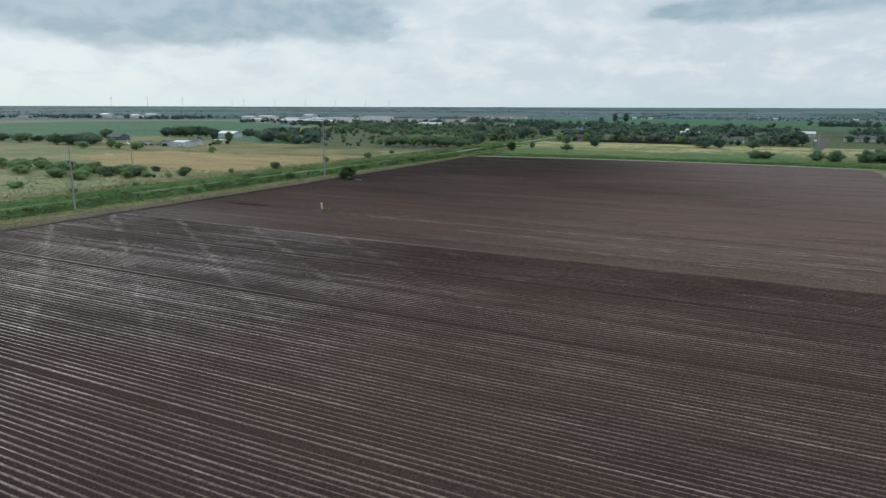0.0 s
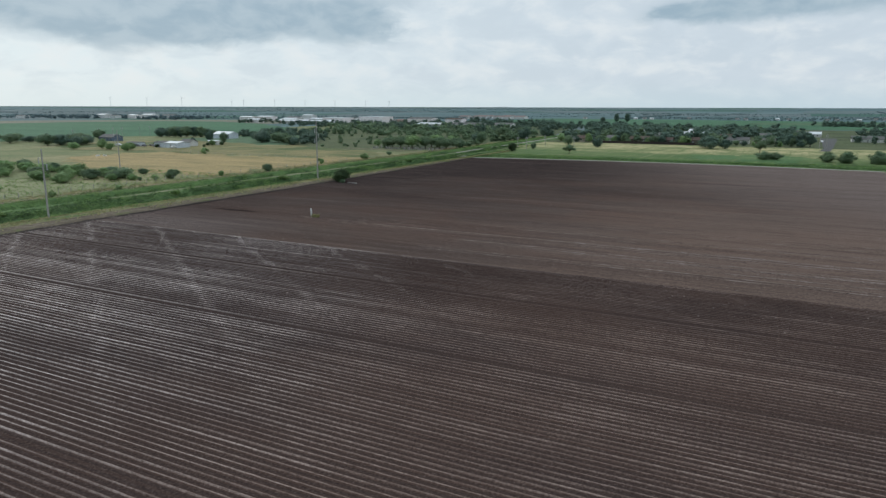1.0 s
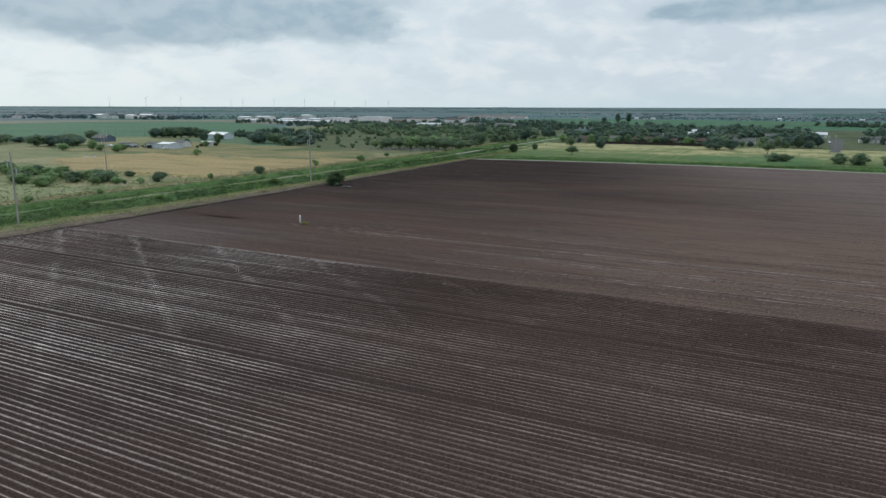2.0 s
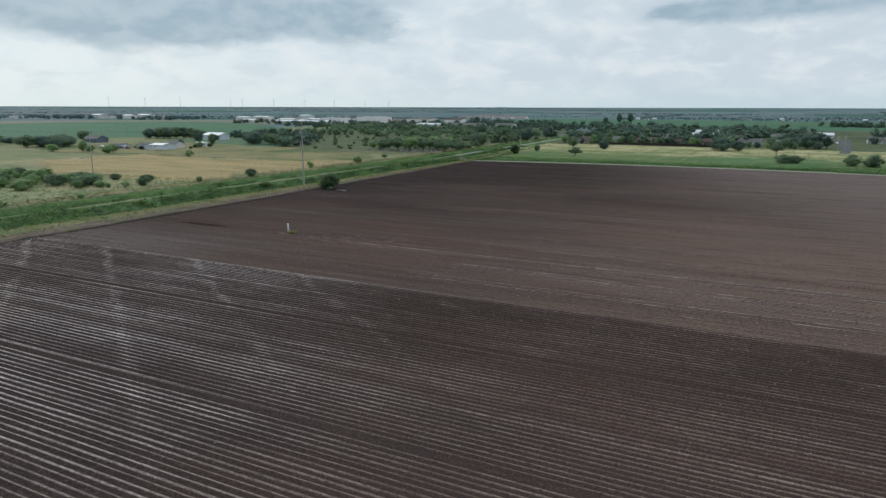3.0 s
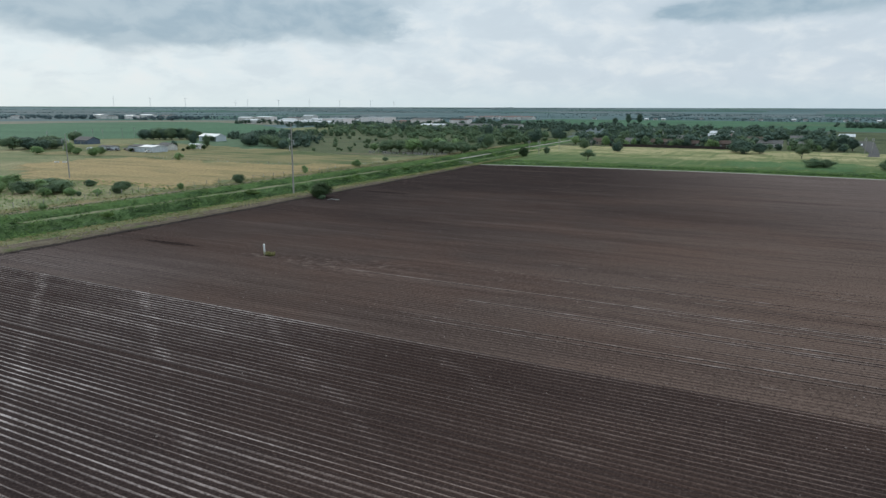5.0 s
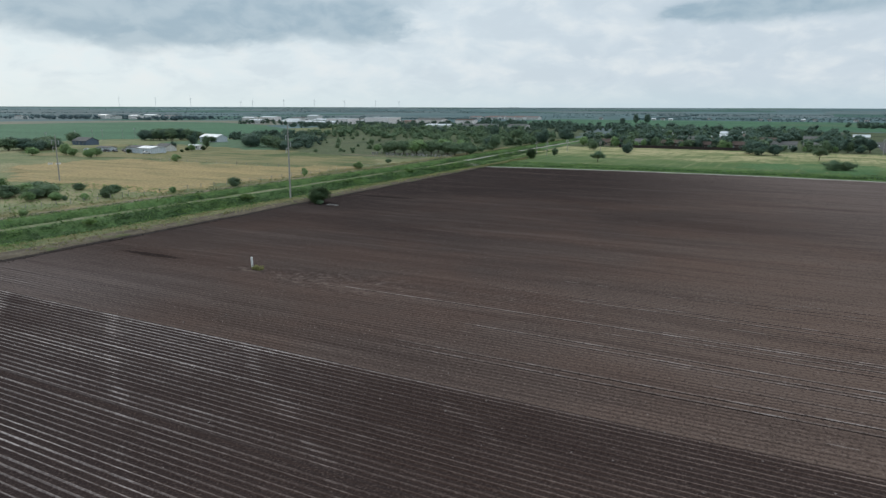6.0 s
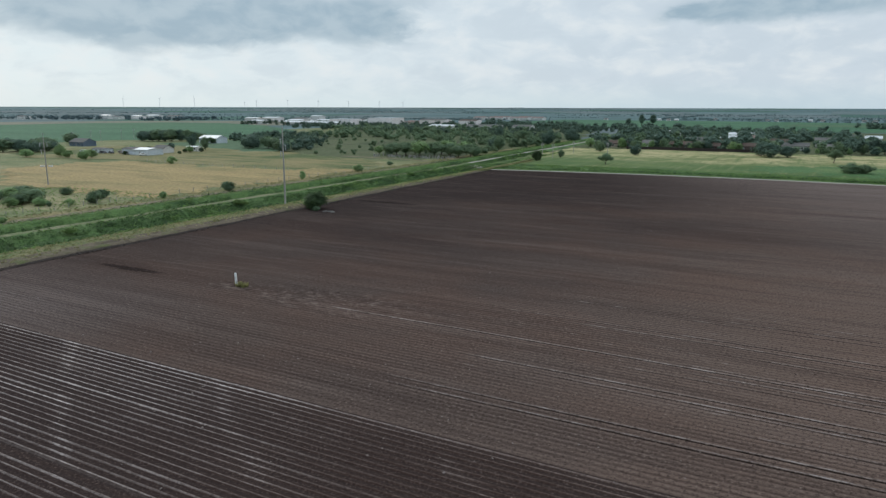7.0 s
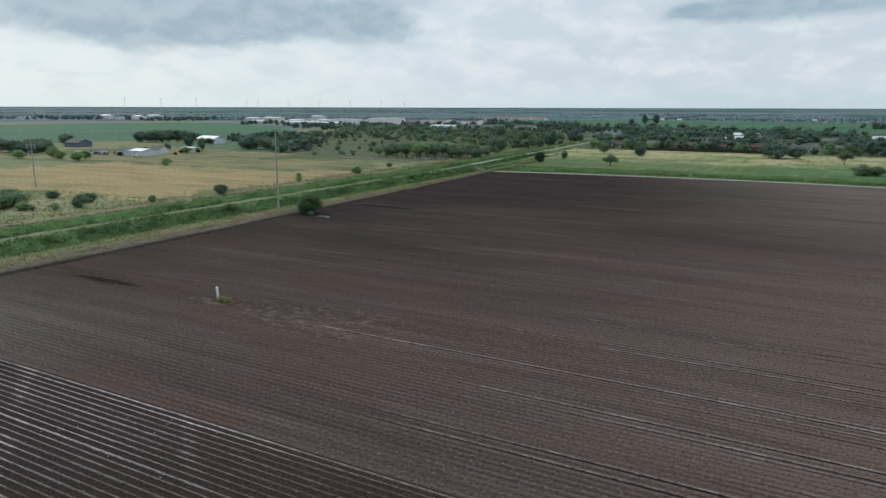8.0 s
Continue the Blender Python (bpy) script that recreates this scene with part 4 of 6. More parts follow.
def plant(kind, u, v, h, w_, label, category="tree", group="", turn=None, z=None):
    """One tree or shrub of a kind, h metres high and w_ wide, at u, v."""
    rng = random.Random(int(u * 31 + v * 17))
    variants = KINDS[kind]
    key = (kind, rng.randrange(len(variants)))
    name, H0, W0 = variants[key[1]][0], variants[key[1]][2], variants[key[1]][3]
    zz = float(ground_z(u, v)) + 0.1 if z is None else z
    turn = rng.uniform(0, 6.28) if turn is None else turn
    m = Matrix.LocRotScale((u, v, zz), Euler((0, 0, turn)), (w_ / W0, w_ / W0, h / H0))
    if key not in PROTOS:
        nm, seed, H0, W0, leaf, size, per, clumps, share, lean, flat, low = variants[key[1]]
        PROTOS[key] = ob = tree_thing(nm, seed, H0, W0, leaf, size, per, clumps, share, lean, flat, low)
        ob.matrix_basis = m
    else:
        ob = copy_thing(PROTOS[key], m)
        ob.matrix_basis = m
    return tagged(ob, label, category, group)


# name, seed, height, width, leaf, leaf size, leaves per clump, clumps, trunk share, lean, flatness, crown's lowest
KINDS = {
    "bush": [("bush", 1, 3, 4.5, LEAF_MESQUITE, 0.20, 62, 34, 0.2, 0.0, 0.8, 0.0), ("bush", 2, 3, 4.5, LEAF_BRUSH, 0.20, 62, 28, 0.2, 0.08, 0.8, 0.0),
             ("bush", 3, 3, 5.0, LEAF_MESQUITE, 0.20, 60, 32, 0.2, 0.0, 0.75, 0.0), ("bush", 13, 3, 5.0, LEAF_MESQUITE, 0.19, 56, 24, 0.2, -0.1, 0.75, 0.0)],
    "dense": [("bush", 4, 5, 6.4, LEAF_DENSE, 0.21, 84, 46, 0.15, 0.0, 0.8, 0.0)],
    "mesquite": [("mesquite_tree", 5, 5, 8, LEAF_MESQUITE, 0.22, 60, 34, 0.30, 0.04, 0.75, 0.2), ("mesquite_tree", 6, 5, 8, LEAF_BRUSH, 0.22, 60, 32, 0.28, -0.06, 0.75, 0.2)],
    "thicket": [("bush", 21, 5, 9, LEAF_BRUSH, 0.24, 70, 44, 0.15, 0.0, 0.75, 0.0), ("bush", 22, 5, 9, LEAF_BRUSH, 0.24, 70, 36, 0.15, 0.1, 0.7, 0.0), ("bush", 23, 5, 9, LEAF_BRUSH, 0.24, 70, 40, 0.15, -0.1, 0.8, 0.0)],
    "grove": [("grove_tree", 31, 8, 11, LEAF_BRUSH, 0.34, 50, 40, 0.34, 0.03, 0.8, 1.7), ("grove_tree", 32, 8, 11, LEAF_MESQUITE, 0.34, 50, 34, 0.34, -0.04, 0.8, 1.9)],
    "weed": [("shrub", 51, 2, 3.6, LEAF_WEED, 0.15, 52, 26, 0.2, 0.0, 0.8, 0.0), ("shrub", 52, 2, 3.6, LEAF_GRASS, 0.15, 52, 22, 0.2, 0.1, 0.8, 0.0)],
    "umbrella": [("mesquite_tree", 15, 5.5, 9.5, LEAF_BRUSH, 0.22, 64, 34, 0.34, 0.05, 0.62, 1.5)],
    "oak": [("oak_tree", 7, 8, 11, LEAF_OAK, 0.40, 46, 44, 0.2, 0.0, 0.8, 0.0), ("oak_tree", 8, 8, 11, LEAF_OAK, 0.40, 46, 42, 0.22, 0.03, 0.8, 0.1),
            ("oak_tree", 9, 8, 10, LEAF_BRUSH, 0.40, 46, 42, 0.22, 0.0, 0.8, 0.5)],
    "tall": [("cypress_tree", 10, 16, 10, LEAF_OAK, 0.5, 90, 50, 0.15, 0.0, 1.2, 2.0)],
}

# alone in the pastures and beside the field
plant("dense", -151.6, 214.0, 5.2, 7.6, "dark green dense bush at the ploughed field's edge", "bush", z=-0.3)
plant("bush", -155.2, 216.5, 2.6, 4.6, "lower green bush beside a dense dark bush", "bush", z=0.2)
plant("bush", -149.0, 211.6, 1.3, 2.6, "small green shoots at the foot of a bush", "bush", z=0.0)
r = random.Random(41)
for k in range(6):
    v = 110 + k * 48 + r.uniform(-9, 9)
    u = r.uniform(-178.0, -172.5)
    h = r.uniform(1.0, 1.8)
    plant("weed", u + float(drift(v)), v, h, h * r.uniform(2.2, 3.8), "tall leafy green shrub in a drainage ditch", "shrub", "ditch shrubs", z=-0.5 if u > -174 else 0.0)
for u, v, h, k in ((-203, 233, 3.3, 5.4), (-214, 193, 3.5, 5.6), (-222, 201, 2.8, 5.0), (-215, 186, 2.0, 3.4), (-205, 273, 2.7, 3.0), (-206, 311, 3.0, 5.7),
                   (-213, 346, 1.9, 3.7), (-205, 209, 2.2, 2.6), (-218, 182, 1.5, 1.8), (-239, 201, 2.3, 4.7), (-201, 160, 1.5, 2.6), (-201, 137, 1.8, 3.0), (-307, 299, 3.7, 5.8), (-218, 288, 1.6, 2.4)):
    plant("bush", u, v, h, k, "green bush standing alone in dry pasture", "bush", "bushes in the pasture", z=-0.05)
for u, v, h, k in ((-236, 164, 3.5, 8.0), (-255, 184, 4.6, 7.8), (-240, 178, 4.0, 9.0), (-231, 185, 4.2, 9.0), (-247, 192, 3.4, 9.0), (-262, 172, 4.2, 9.0), (-252, 166, 3.6, 9.0),
                   (-270, 180, 4.4, 9.0), (-295, 179, 5.0, 11.0), (-285, 172, 4.4, 10.0), (-231, 137, 2.1, 6.7), (-237, 186, 2.8, 5.0), (-278, 188, 4.0, 8.0), (-300, 190, 4.5, 9.0), (-310, 180, 4.6, 9.0), (-226, 176, 2.8, 5.0), (-244, 170, 3.0, 7), (-229, 180, 3.2, 7), (-250, 176, 3.6, 8), (-266, 186, 3.6, 8), (-243, 186, 3.4, 8), (-222, 182, 2.2, 5), (-276, 168, 3.6, 8), (-290, 186, 3.8, 9)):
    plant("bush", u, v, h, k, "green brush in a thicket across dry pasture", "bush", "brush thicket in the pasture", z=-0.05)
for u, v, h, k in ((-400, 303, 6.4, 9.2), (-389, 300, 4.0, 8.0), (-367, 295, 5.0, 9.1), (-412, 291, 4.4, 9.9), (-437, 445, 4.5, 8.9), (-378, 306, 4.4, 8.0), (-394, 340, 3.8, 6.0), (-366, 362, 4.0, 7.0), (-405, 352, 3.5, 7)):
    plant("mesquite", u, v, h, k, "spreading green mesquite near a farmstead", "tree", "farmstead trees")
for u, v, h, k in ((-508, 442, 8.5, 17), (-498, 448, 9.6, 16), (-489, 453, 9.8, 17), (-482, 462, 9.2, 15), (-481, 469, 7.6, 12), (-504, 378, 8.6, 13), (-476, 470, 6.5, 10),
                   (-462, 316, 7.7, 15), (-470, 322, 7.0, 15), (-457, 332, 6.4, 14), (-480, 345, 7.2, 15), (-492, 350, 6.6, 15), (-464, 308, 7.8, 15), (-518, 315, 6.6, 16), (-500, 330, 7.0, 14), (-522, 332, 5.0, 14), (-448, 318, 6.6, 12), (-535, 330, 6.5, 13), (-548, 320, 6.5, 13), (-503, 446, 8.6, 14), (-493, 450, 9.2, 14), (-486, 458, 9.4, 14), (-485, 466, 7.6, 11), (-453, 326, 6.2, 12), (-475, 338, 7, 13), (-487, 342, 6.4, 13)):
    plant("oak", u, v, h, k, "dark green oak in a farm windbreak", "tree", "farm windbreak trees")
for u, v, h, k in ((-388, 364, 2.6, 4.5), (-371, 363, 2.2, 4.0), (-361, 350, 1.8, 3.2), (-391, 348, 2.8, 4.5), (-384, 331, 2.2, 4.2), (-366, 371, 2.6, 4.4), (-417, 338, 2.4, 4.6), (-399, 360, 3.0, 5.2)):
    plant("dense", u, v, h, k, "dark green shrub in a farmyard", "bush", "farmyard shrubs")


def brush_pile(u, v):
    root = new("brush_pile")
    root.matrix_basis = Matrix.Translation((u, v, 0.05))
    r = random.Random(9)
    for k in range(16):
        a, ln = r.uniform(0, 6.28), r.uniform(0.6, 1.6)
        x, y = r.uniform(-1.6, 1.6), r.uniform(-0.7, 0.7)
        z = r.uniform(0.1, 0.35)
        bm = bmesh.new()
        tube(bm, [(x - math.cos(a) * ln / 2, y - math.sin(a) * ln / 2, 0.04), (x, y, z), (x + math.cos(a) * ln / 2, y + math.sin(a) * ln / 2, 0.04)], [0.07, 0.06, 0.03], 5)
        part("branch", bm, WOOD_POLE, root)
    return tagged(root, "pale dead branches beside a dark bush", "brush pile")


brush_pile(-144.5, 211.5)
# meadow and headland trees
plant("umbrella", -124.5, 400, 5.4, 9.4, "round-crowned mesquite on a forked trunk in weeds", "tree")
plant("dense", -161, 404, 5.6, 5.8, "dark green bush beside a gravel road", "bush")
plant("oak", -128, 475, 7.0, 8.4, "dark green oak in the mown meadow", "tree")
plant("mesquite", -154, 494, 6.1, 8.6, "green mesquite at the meadow's edge", "tree")
plant("mesquite", -158, 432, 4.6, 5.0, "thin green mesquite beside a wire pole", "tree")
plant("umbrella", -27.5, 469, 6.8, 9.6, "leaning mesquite in the mown meadow", "tree")
for u, v, h, k in ((-22, 406, 4.6, 11.0), (-16.5, 407, 4.0, 9.0), (7, 403, 5.4, 10.6), (15, 400, 6.0, 11.0), (28, 402, 6.4, 12), (38, 405, 6.8, 14), (50, 402, 6.4, 14), (34, 412, 7.0, 14), (62, 408, 7, 14)):
    plant("thicket", u, v, h, k, "low spreading brush in the weedy headland", "bush", "headland brush")
for u, v, h, k in ((-59, 496, 8.2, 16), (-64, 508, 7.5, 12), (-50, 500, 6.5, 11)):
    plant("oak", u, v, h, k, "broad green oak at the meadow's far side", "tree", "oaks by the meadow")
for u, v, h, k in ((-289, 1196, 17.5, 11), (-274, 1207, 17.5, 12), (-269, 1029, 13.5, 10)):
    plant("tall", u, v, h, k, "tall dark tree above the town", "tree", "tall trees")
for u, v, h, k in ((-247, 399, 7.1, 10), (-240, 404, 7.6, 11), (-229, 400, 8.5, 12), (-222, 405, 8.2, 11), (-214, 409, 7.6, 12), (-207, 405, 7.0, 10), (-236, 412, 8.0, 12), (-220, 418, 8.4, 12), (-250, 410, 7.0, 10),
                   (-258, 404, 5.0, 7), (-205, 416, 7.2, 11), (-212, 425, 7.8, 11), (-228, 424, 8, 12), (-244, 421, 7.5, 11), (-199, 408, 6.0, 9)):
    plant("grove", u, v, h, 1.2 * k, "green tree of a grove with bare pale trunks", "tree", "grove by the farm track")
for u, v, h, k in ((-215, 477, 9.1, 8.5), (-222, 484, 8.5, 9), (-278, 617, 13.2, 12), (-252, 610, 9.1, 14), (-211, 556, 11.3, 13), (-218, 566, 10, 13), (-212, 613, 10.6, 16), (-367, 413, 8.7, 16), (-357, 420, 8, 15), (-345, 412, 7.4, 13), (-330, 402, 6.4, 12), (-376, 424, 8.2, 15), (-324, 398, 6.0, 9), (-388, 436, 8, 15), (-398, 450, 8, 14)):
    plant("oak", u, v, h, k, "dark green oak at the scrub's edge", "tree", "oaks in the scrub")


for u, v, h, k in ((-12.4, 549, 9.0, 9.0), (-6.8, 552, 9.6, 8.5), (-0.4, 556, 8.6, 8.0)):
    plant("tall", u, v, h, k, "dense dark tree at the meadow's corner", "tree", "dark trees by the street")
for u, v, h, k in ((-378, 385, 8.5, 6.5), (-417, 409, 9.0, 9.0), (-401, 378, 4.5, 6.0)):
    plant("oak", u, v, h, k, "green tree beside a farmhouse", "tree", "farmhouse trees")


r = random.Random(5)
for k in range(30):
    u, v = -176 + k * 6.1 + r.uniform(-2, 2), 538 + r.uniform(0, 9)
    if -4 < u < 22 or k % 7 == 3:
        continue
    hh = r.uniform(3.2, 7.5)
    plant("oak" if r.random() < 0.6 else "mesquite", u, v, hh, hh * r.uniform(1.0, 1.5), "dark green yard tree behind the meadow", "tree", "yard trees")


# ------------------------------------------------------------ buildings
def building(name, u, v, width, depth, wall_h, ridge, wall, roof, label, turn=0.0, windows=2, doors=1, overhang=0.4, flat=False, group="", category="house"):
    """A gabled (or flat) building; its long front faces -v before turning."""
    root = new(name)
    root.matrix_basis = Matrix.LocRotScale((u, v, float(ground_z(u, v)) + 0.1), Euler((0, 0, radians(turn))), None)
    W, D = width / 2, depth / 2
    bm = bmesh.new()
    box(bm, -W, W, -D, D, -0.3, wall_h)
    if not flat:
        a = [bm.verts.new(p) for p in ((-W, -D, wall_h), (-W, D, wall_h), (-W, 0, wall_h + ridge))]
        b = [bm.verts.new(p) for p in ((W, -D, wall_h), (W, D, wall_h), (W, 0, wall_h + ridge))]
        bm.faces.new(a)
        bm.faces.new(b[::-1])
    part("wall", bm, wall, root)
    bm = bmesh.new()
    o, th = overhang, 0.18
    if flat:
        box(bm, -W - 0.15, W + 0.15, -D - 0.15, D + 0.15, wall_h + 0.004, wall_h + 0.35)
        box(bm, -W * 0.3, -W * 0.3 + 2, -D * 0.3, -D * 0.3 + 2, wall_h + 0.3, wall_h + 1.4)
    else:
        zo = wall_h - ridge * o / D
        prof = [(-D - o, zo + 0.01), (0, wall_h + ridge + 0.01), (D + o, zo + 0.01), (D + o, zo + th), (0, wall_h + ridge + th), (-D - o, zo + th)]
        A = [bm.verts.new((-W - o, y, z)) for y, z in prof]
        B = [bm.verts.new((W + o, y, z)) for y, z in prof]
        for k in range(6):
            bm.faces.new((A[k], A[(k + 1) % 6], B[(k + 1) % 6], B[k]))
        for q in ((A[0], A[1], A[4], A[5]), (A[1], A[2], A[3], A[4]), (B[5], B[4], B[1], B[0]), (B[4], B[3], B[2], B[1])):
            bm.faces.new(q)
        bmesh.ops.recalc_face_normals(bm, faces=bm.faces[:])
    part("roof", bm, roof, root)
    spots = np.linspace(-W, W, windows + doors + 2)[1:-1]
    for k, x in enumerate(spots):
        for side in (-1, 1):
            bm = bmesh.new()
            y = side * (D + 0.02)
            if doors and k == len(spots) // 2:
                box(bm, x - 0.5, x + 0.5, y - 0.04, y + 0.04, 0, min(2.1, wall_h - 0.2))
                part("door", bm, DOOR_PAINT, root)
            else:
                box(bm, x - 0.65, x + 0.65, y - 0.05, y + 0.05, 0.95, min(2.1, wall_h - 0.3))
                frame_ob = part("window", bm, WHITE_PAINT, root)
                bm = bmesh.new()
                box(bm, x - 0.55, x + 0.55, y - 0.06, y + 0.06, 1.05, min(2.0, wall_h - 0.4))
                part("pane", bm, GLASS_DARK, frame_ob)
    return tagged(root, label, category, group)


# farmstead
building("barn", -382.5, 338, 10, 12, 3.2, 0.7, WALL_METAL, ROOF_GREY, "pale sheet metal shed with a grey roof", windows=0, doors=1, category="shed")
building("barn", -371.5, 337, 11.5, 11, 3.0, 0.9, WALL_METAL, ROOF_WHITE, "blue-grey metal shed with a bright white roof", windows=0, doors=1, category="shed")
building("house", -379.5, 354, 9, 8, 2.6, 1.8, WALL_WHITE, ROOF_GREY, "small white house with a dark grey roof", windows=3)
building("mobile_home", -376, 374, 8, 3.2, 2.6, 0.35, WALL_WHITE, ROOF_WHITE, "short white metal mobile home", windows=2, category="mobile home", turn=8)
building("barn", -442, 452, 18, 11, 3.8, 1.8, WALL_METAL, ROOF_WHITE, "large pale blue metal barn with a white roof", windows=0, doors=1, category="barn")
building("shed", -409, 335, 11, 6, 2.4, 0.5, WALL_METAL, ROOF_GREY, "low grey farm shed with an open yard", windows=1, doors=1, category="shed")
building("house", -488, 376, 15, 10, 2.8, 2.2, WALL_BLUE, ROOF_GREY, "slate blue house with a grey roof among trees", windows=2)
# town houses by the meadow
for u, v, w_, d_, wall, roof, label, turn in (
        (-158, 556, 15, 10, WALL_TAN, ROOF_BROWN, "tan house with a brown hipped roof by the meadow", 5),
        (-137, 570, 16, 11, WALL_WHITE, ROOF_GREY, "white house with a grey roof among trees", 0),
        (-118, 562, 14, 10, WALL_BRICK, ROOF_BROWN, "brick house with a brown roof among trees", 0),
        (-99, 552, 15, 10, WALL_BRICK, ROOF_BROWN, "low brick house with a brown roof", 0),
        (-78, 560, 17, 11, WALL_BRICK, ROOF_BROWN, "long brick house with a brown roof", 3),
        (-49, 582, 16, 10, WALL_WHITE, ROOF_GREY, "white house with a grey roof behind trees", 0),
        (-30, 570, 14, 10, WALL_TAN, ROOF_GREY, "tan house with a grey roof behind trees", 0),
        (-97, 690, 22, 14, WALL_TAN, ROOF_WHITE, "large tan building with a pale roof", 0),
        (-88, 706, 18, 12, WALL_WHITE, ROOF_RED, "white house with a red roof among trees", 20),
        (-96, 772, 30, 16, WALL_WHITE, ROOF_WHITE, "long white building behind the trees", 0),
        (3, 745, 12, 9, WALL_WHITE, ROOF_WHITE, "white building with a pale roof by the street", 0),
        (-14, 766, 9, 8, WALL_WHITE, ROOF_GREY, "white house with a grey roof by the street", 0),
        (-120, 640, 15, 10, WALL_WHITE, ROOF_GREY, "white house with a grey roof among trees", 0),
        (-60, 640, 15, 10, WALL_TAN, ROOF_BROWN, "tan house with a brown roof among trees", 0),
        (-140, 720, 15, 10, WALL_WHITE, ROOF_WHITE, "white house with a white metal roof", 0),
        (40, 655, 22, 11, WALL_WHITE, ROOF_GREY, "pale house with a grey roof by the street", 0),
        (64, 660, 20, 11, WALL_TAN, ROOF_GREY, "tan house with a grey roof by the street", 0),
        (90, 668, 22, 11, WALL_WHITE, ROOF_GREY, "pale house with a grey roof among trees", 0),
        (-30, 680, 18, 11, WALL_WHITE, ROOF_GREY, "pale house with a grey roof among trees", 0),
        (-165, 800, 18, 11, WALL_WHITE, ROOF_WHITE, "white house with a white roof among trees", 0)):
    building("house", u, v, w_, d_, 2.8, 1.9, wall, roof, label, turn, group="town houses")

# far buildings
building("warehouse", -622, 966, 44, 34, 11.0, 0.6, WALL_PALE, ROOF_WHITE, "large pale pinkish warehouse with a white flat roof", windows=5, doors=1, flat=True, category="warehouse")
building("warehouse", -686, 950, 40, 30, 9.0, 0.6, WALL_PALE, ROOF_WHITE, "lower pale pinkish wing of a factory", windows=4, flat=True, category="warehouse")
for u, v, w_, d_, h, wall, roof, label in (
        (-560, 1010, 44, 24, 8, WALL_PALE, ROOF_GREY, "pale industrial hall with a grey roof"),
        (-515, 1040, 30, 20, 7, WALL_PALE, ROOF_BROWN, "pale industrial hall with a brown roof"),
        (-700, 1000, 40, 24, 7, WALL_WHITE, ROOF_GREY, "white hall with a grey roof"),
        (-745, 985, 40, 18, 6, WALL_WHITE, ROOF_WHITE, "white hall with a white roof"),
        (-790, 960, 30, 18, 6, WALL_WHITE, ROOF_WHITE, "white hall with a white roof"),
        (-720, 900, 70, 18, 4.5, WALL_WHITE, ROOF_WHITE, "long low white shed"),
        (-665, 892, 26, 14, 4.5, WALL_WHITE, ROOF_WHITE, "low white shed among trees"),
        (-836, 920, 26, 16, 5, WALL_WHITE, ROOF_WHITE, "white farm hall with a white roof"),
        (-438, 812, 32, 16, 5, WALL_WHITE, ROOF_WHITE, "bright white building among dark trees"),
        (-395, 838, 44, 14, 5, WALL_WHITE, ROOF_GREY, "long low white building among trees"),
        (-350, 850, 24, 14, 5, WALL_WHITE, ROOF_GREY, "pale grey building among trees"),
        (-1420, 1070, 26, 20, 8, WALL_WHITE, ROOF_WHITE, "white farm building beyond the green field"),
        (-1370, 1060, 18, 16, 6, WALL_WHITE, ROOF_GREY, "pale farm building beyond the green field"),
        (-1345, 1090, 26, 18, 7, WALL_PALE, ROOF_WHITE, "pale farm hall beyond the green field"),
        (-1335, 1125, 36, 20, 8, WALL_WHITE, ROOF_WHITE, "white farm hall beyond the green field"),
        (-1300, 1150, 36, 20, 7, WALL_WHITE, ROOF_GREY, "white farm hall beyond the green field"),
        (-1545, 960, 24, 16, 6, WALL_WHITE, ROOF_GREY, "grey farmhouse beyond the green field"),
        (-1000, 1080, 30, 18, 6, WALL_WHITE, ROOF_WHITE, "white farm hall beside a road"),
        (-960, 1090, 36, 20, 7, WALL_PALE, ROOF_WHITE, "tan farm hall with a white roof"),
        (-880, 1080, 30, 18, 6, WALL_WHITE, ROOF_GREY, "white farm hall with a grey roof"),
        (-925, 1180, 24, 18, 9, WALL_WHITE, ROOF_WHITE, "tall white farm building")):
    building("hall", u, v, w_, d_, h, 1.6, wall, roof, label, windows=3, doors=1, group="far halls", category="building")
r = random.Random(61)
for k in range(18):
    u = -800 + k * 13.5 + r.uniform(-5, 5)
    v = 985 + 0.35 * (u + 700) + r.uniform(-45, 45)
    building("house", u, v, r.uniform(10, 24), r.uniform(8, 14), r.uniform(3.0, 5.5), 1.5, r.choice((WALL_WHITE, WALL_PALE, WALL_TAN)), r.choice((ROOF_WHITE, ROOF_GREY, ROOF_RED)), "small pale building among far trees", windows=2, group="far town buildings")
for u, v, w_ in ((-712, 1490, 26), (-676, 1500, 34), (-636, 1512, 22), (-610, 1500, 18), (-590, 1530, 26), (-690, 1560, 40), (-640, 1580, 30)):
    building("hall", u, v, w_, 24, 5, 2.2, WALL_WHITE, ROOF_RED, "white building with a red roof far across the fields", windows=4, group="red-roofed buildings", category="building")
for u, v in ((-470, 1640), (-348, 1620), (-331, 1632), (-312, 1618), (-140, 1680), (-122, 1672), (-60, 1690), (-38, 1684), (34, 1670), (52, 1661), (90, 1650), (176, 1640), (-250, 1740), (130, 1800), (148, 1790), (240, 1700), (300, 1730)):
    building("house", u, v, 8 + abs(u) * 7 % 7, 8, 2.8, 1.6, WALL_WHITE, ROOF_GREY if int(u) % 3 else ROOF_WHITE, "small white house far across green fields", windows=2, group="far houses")


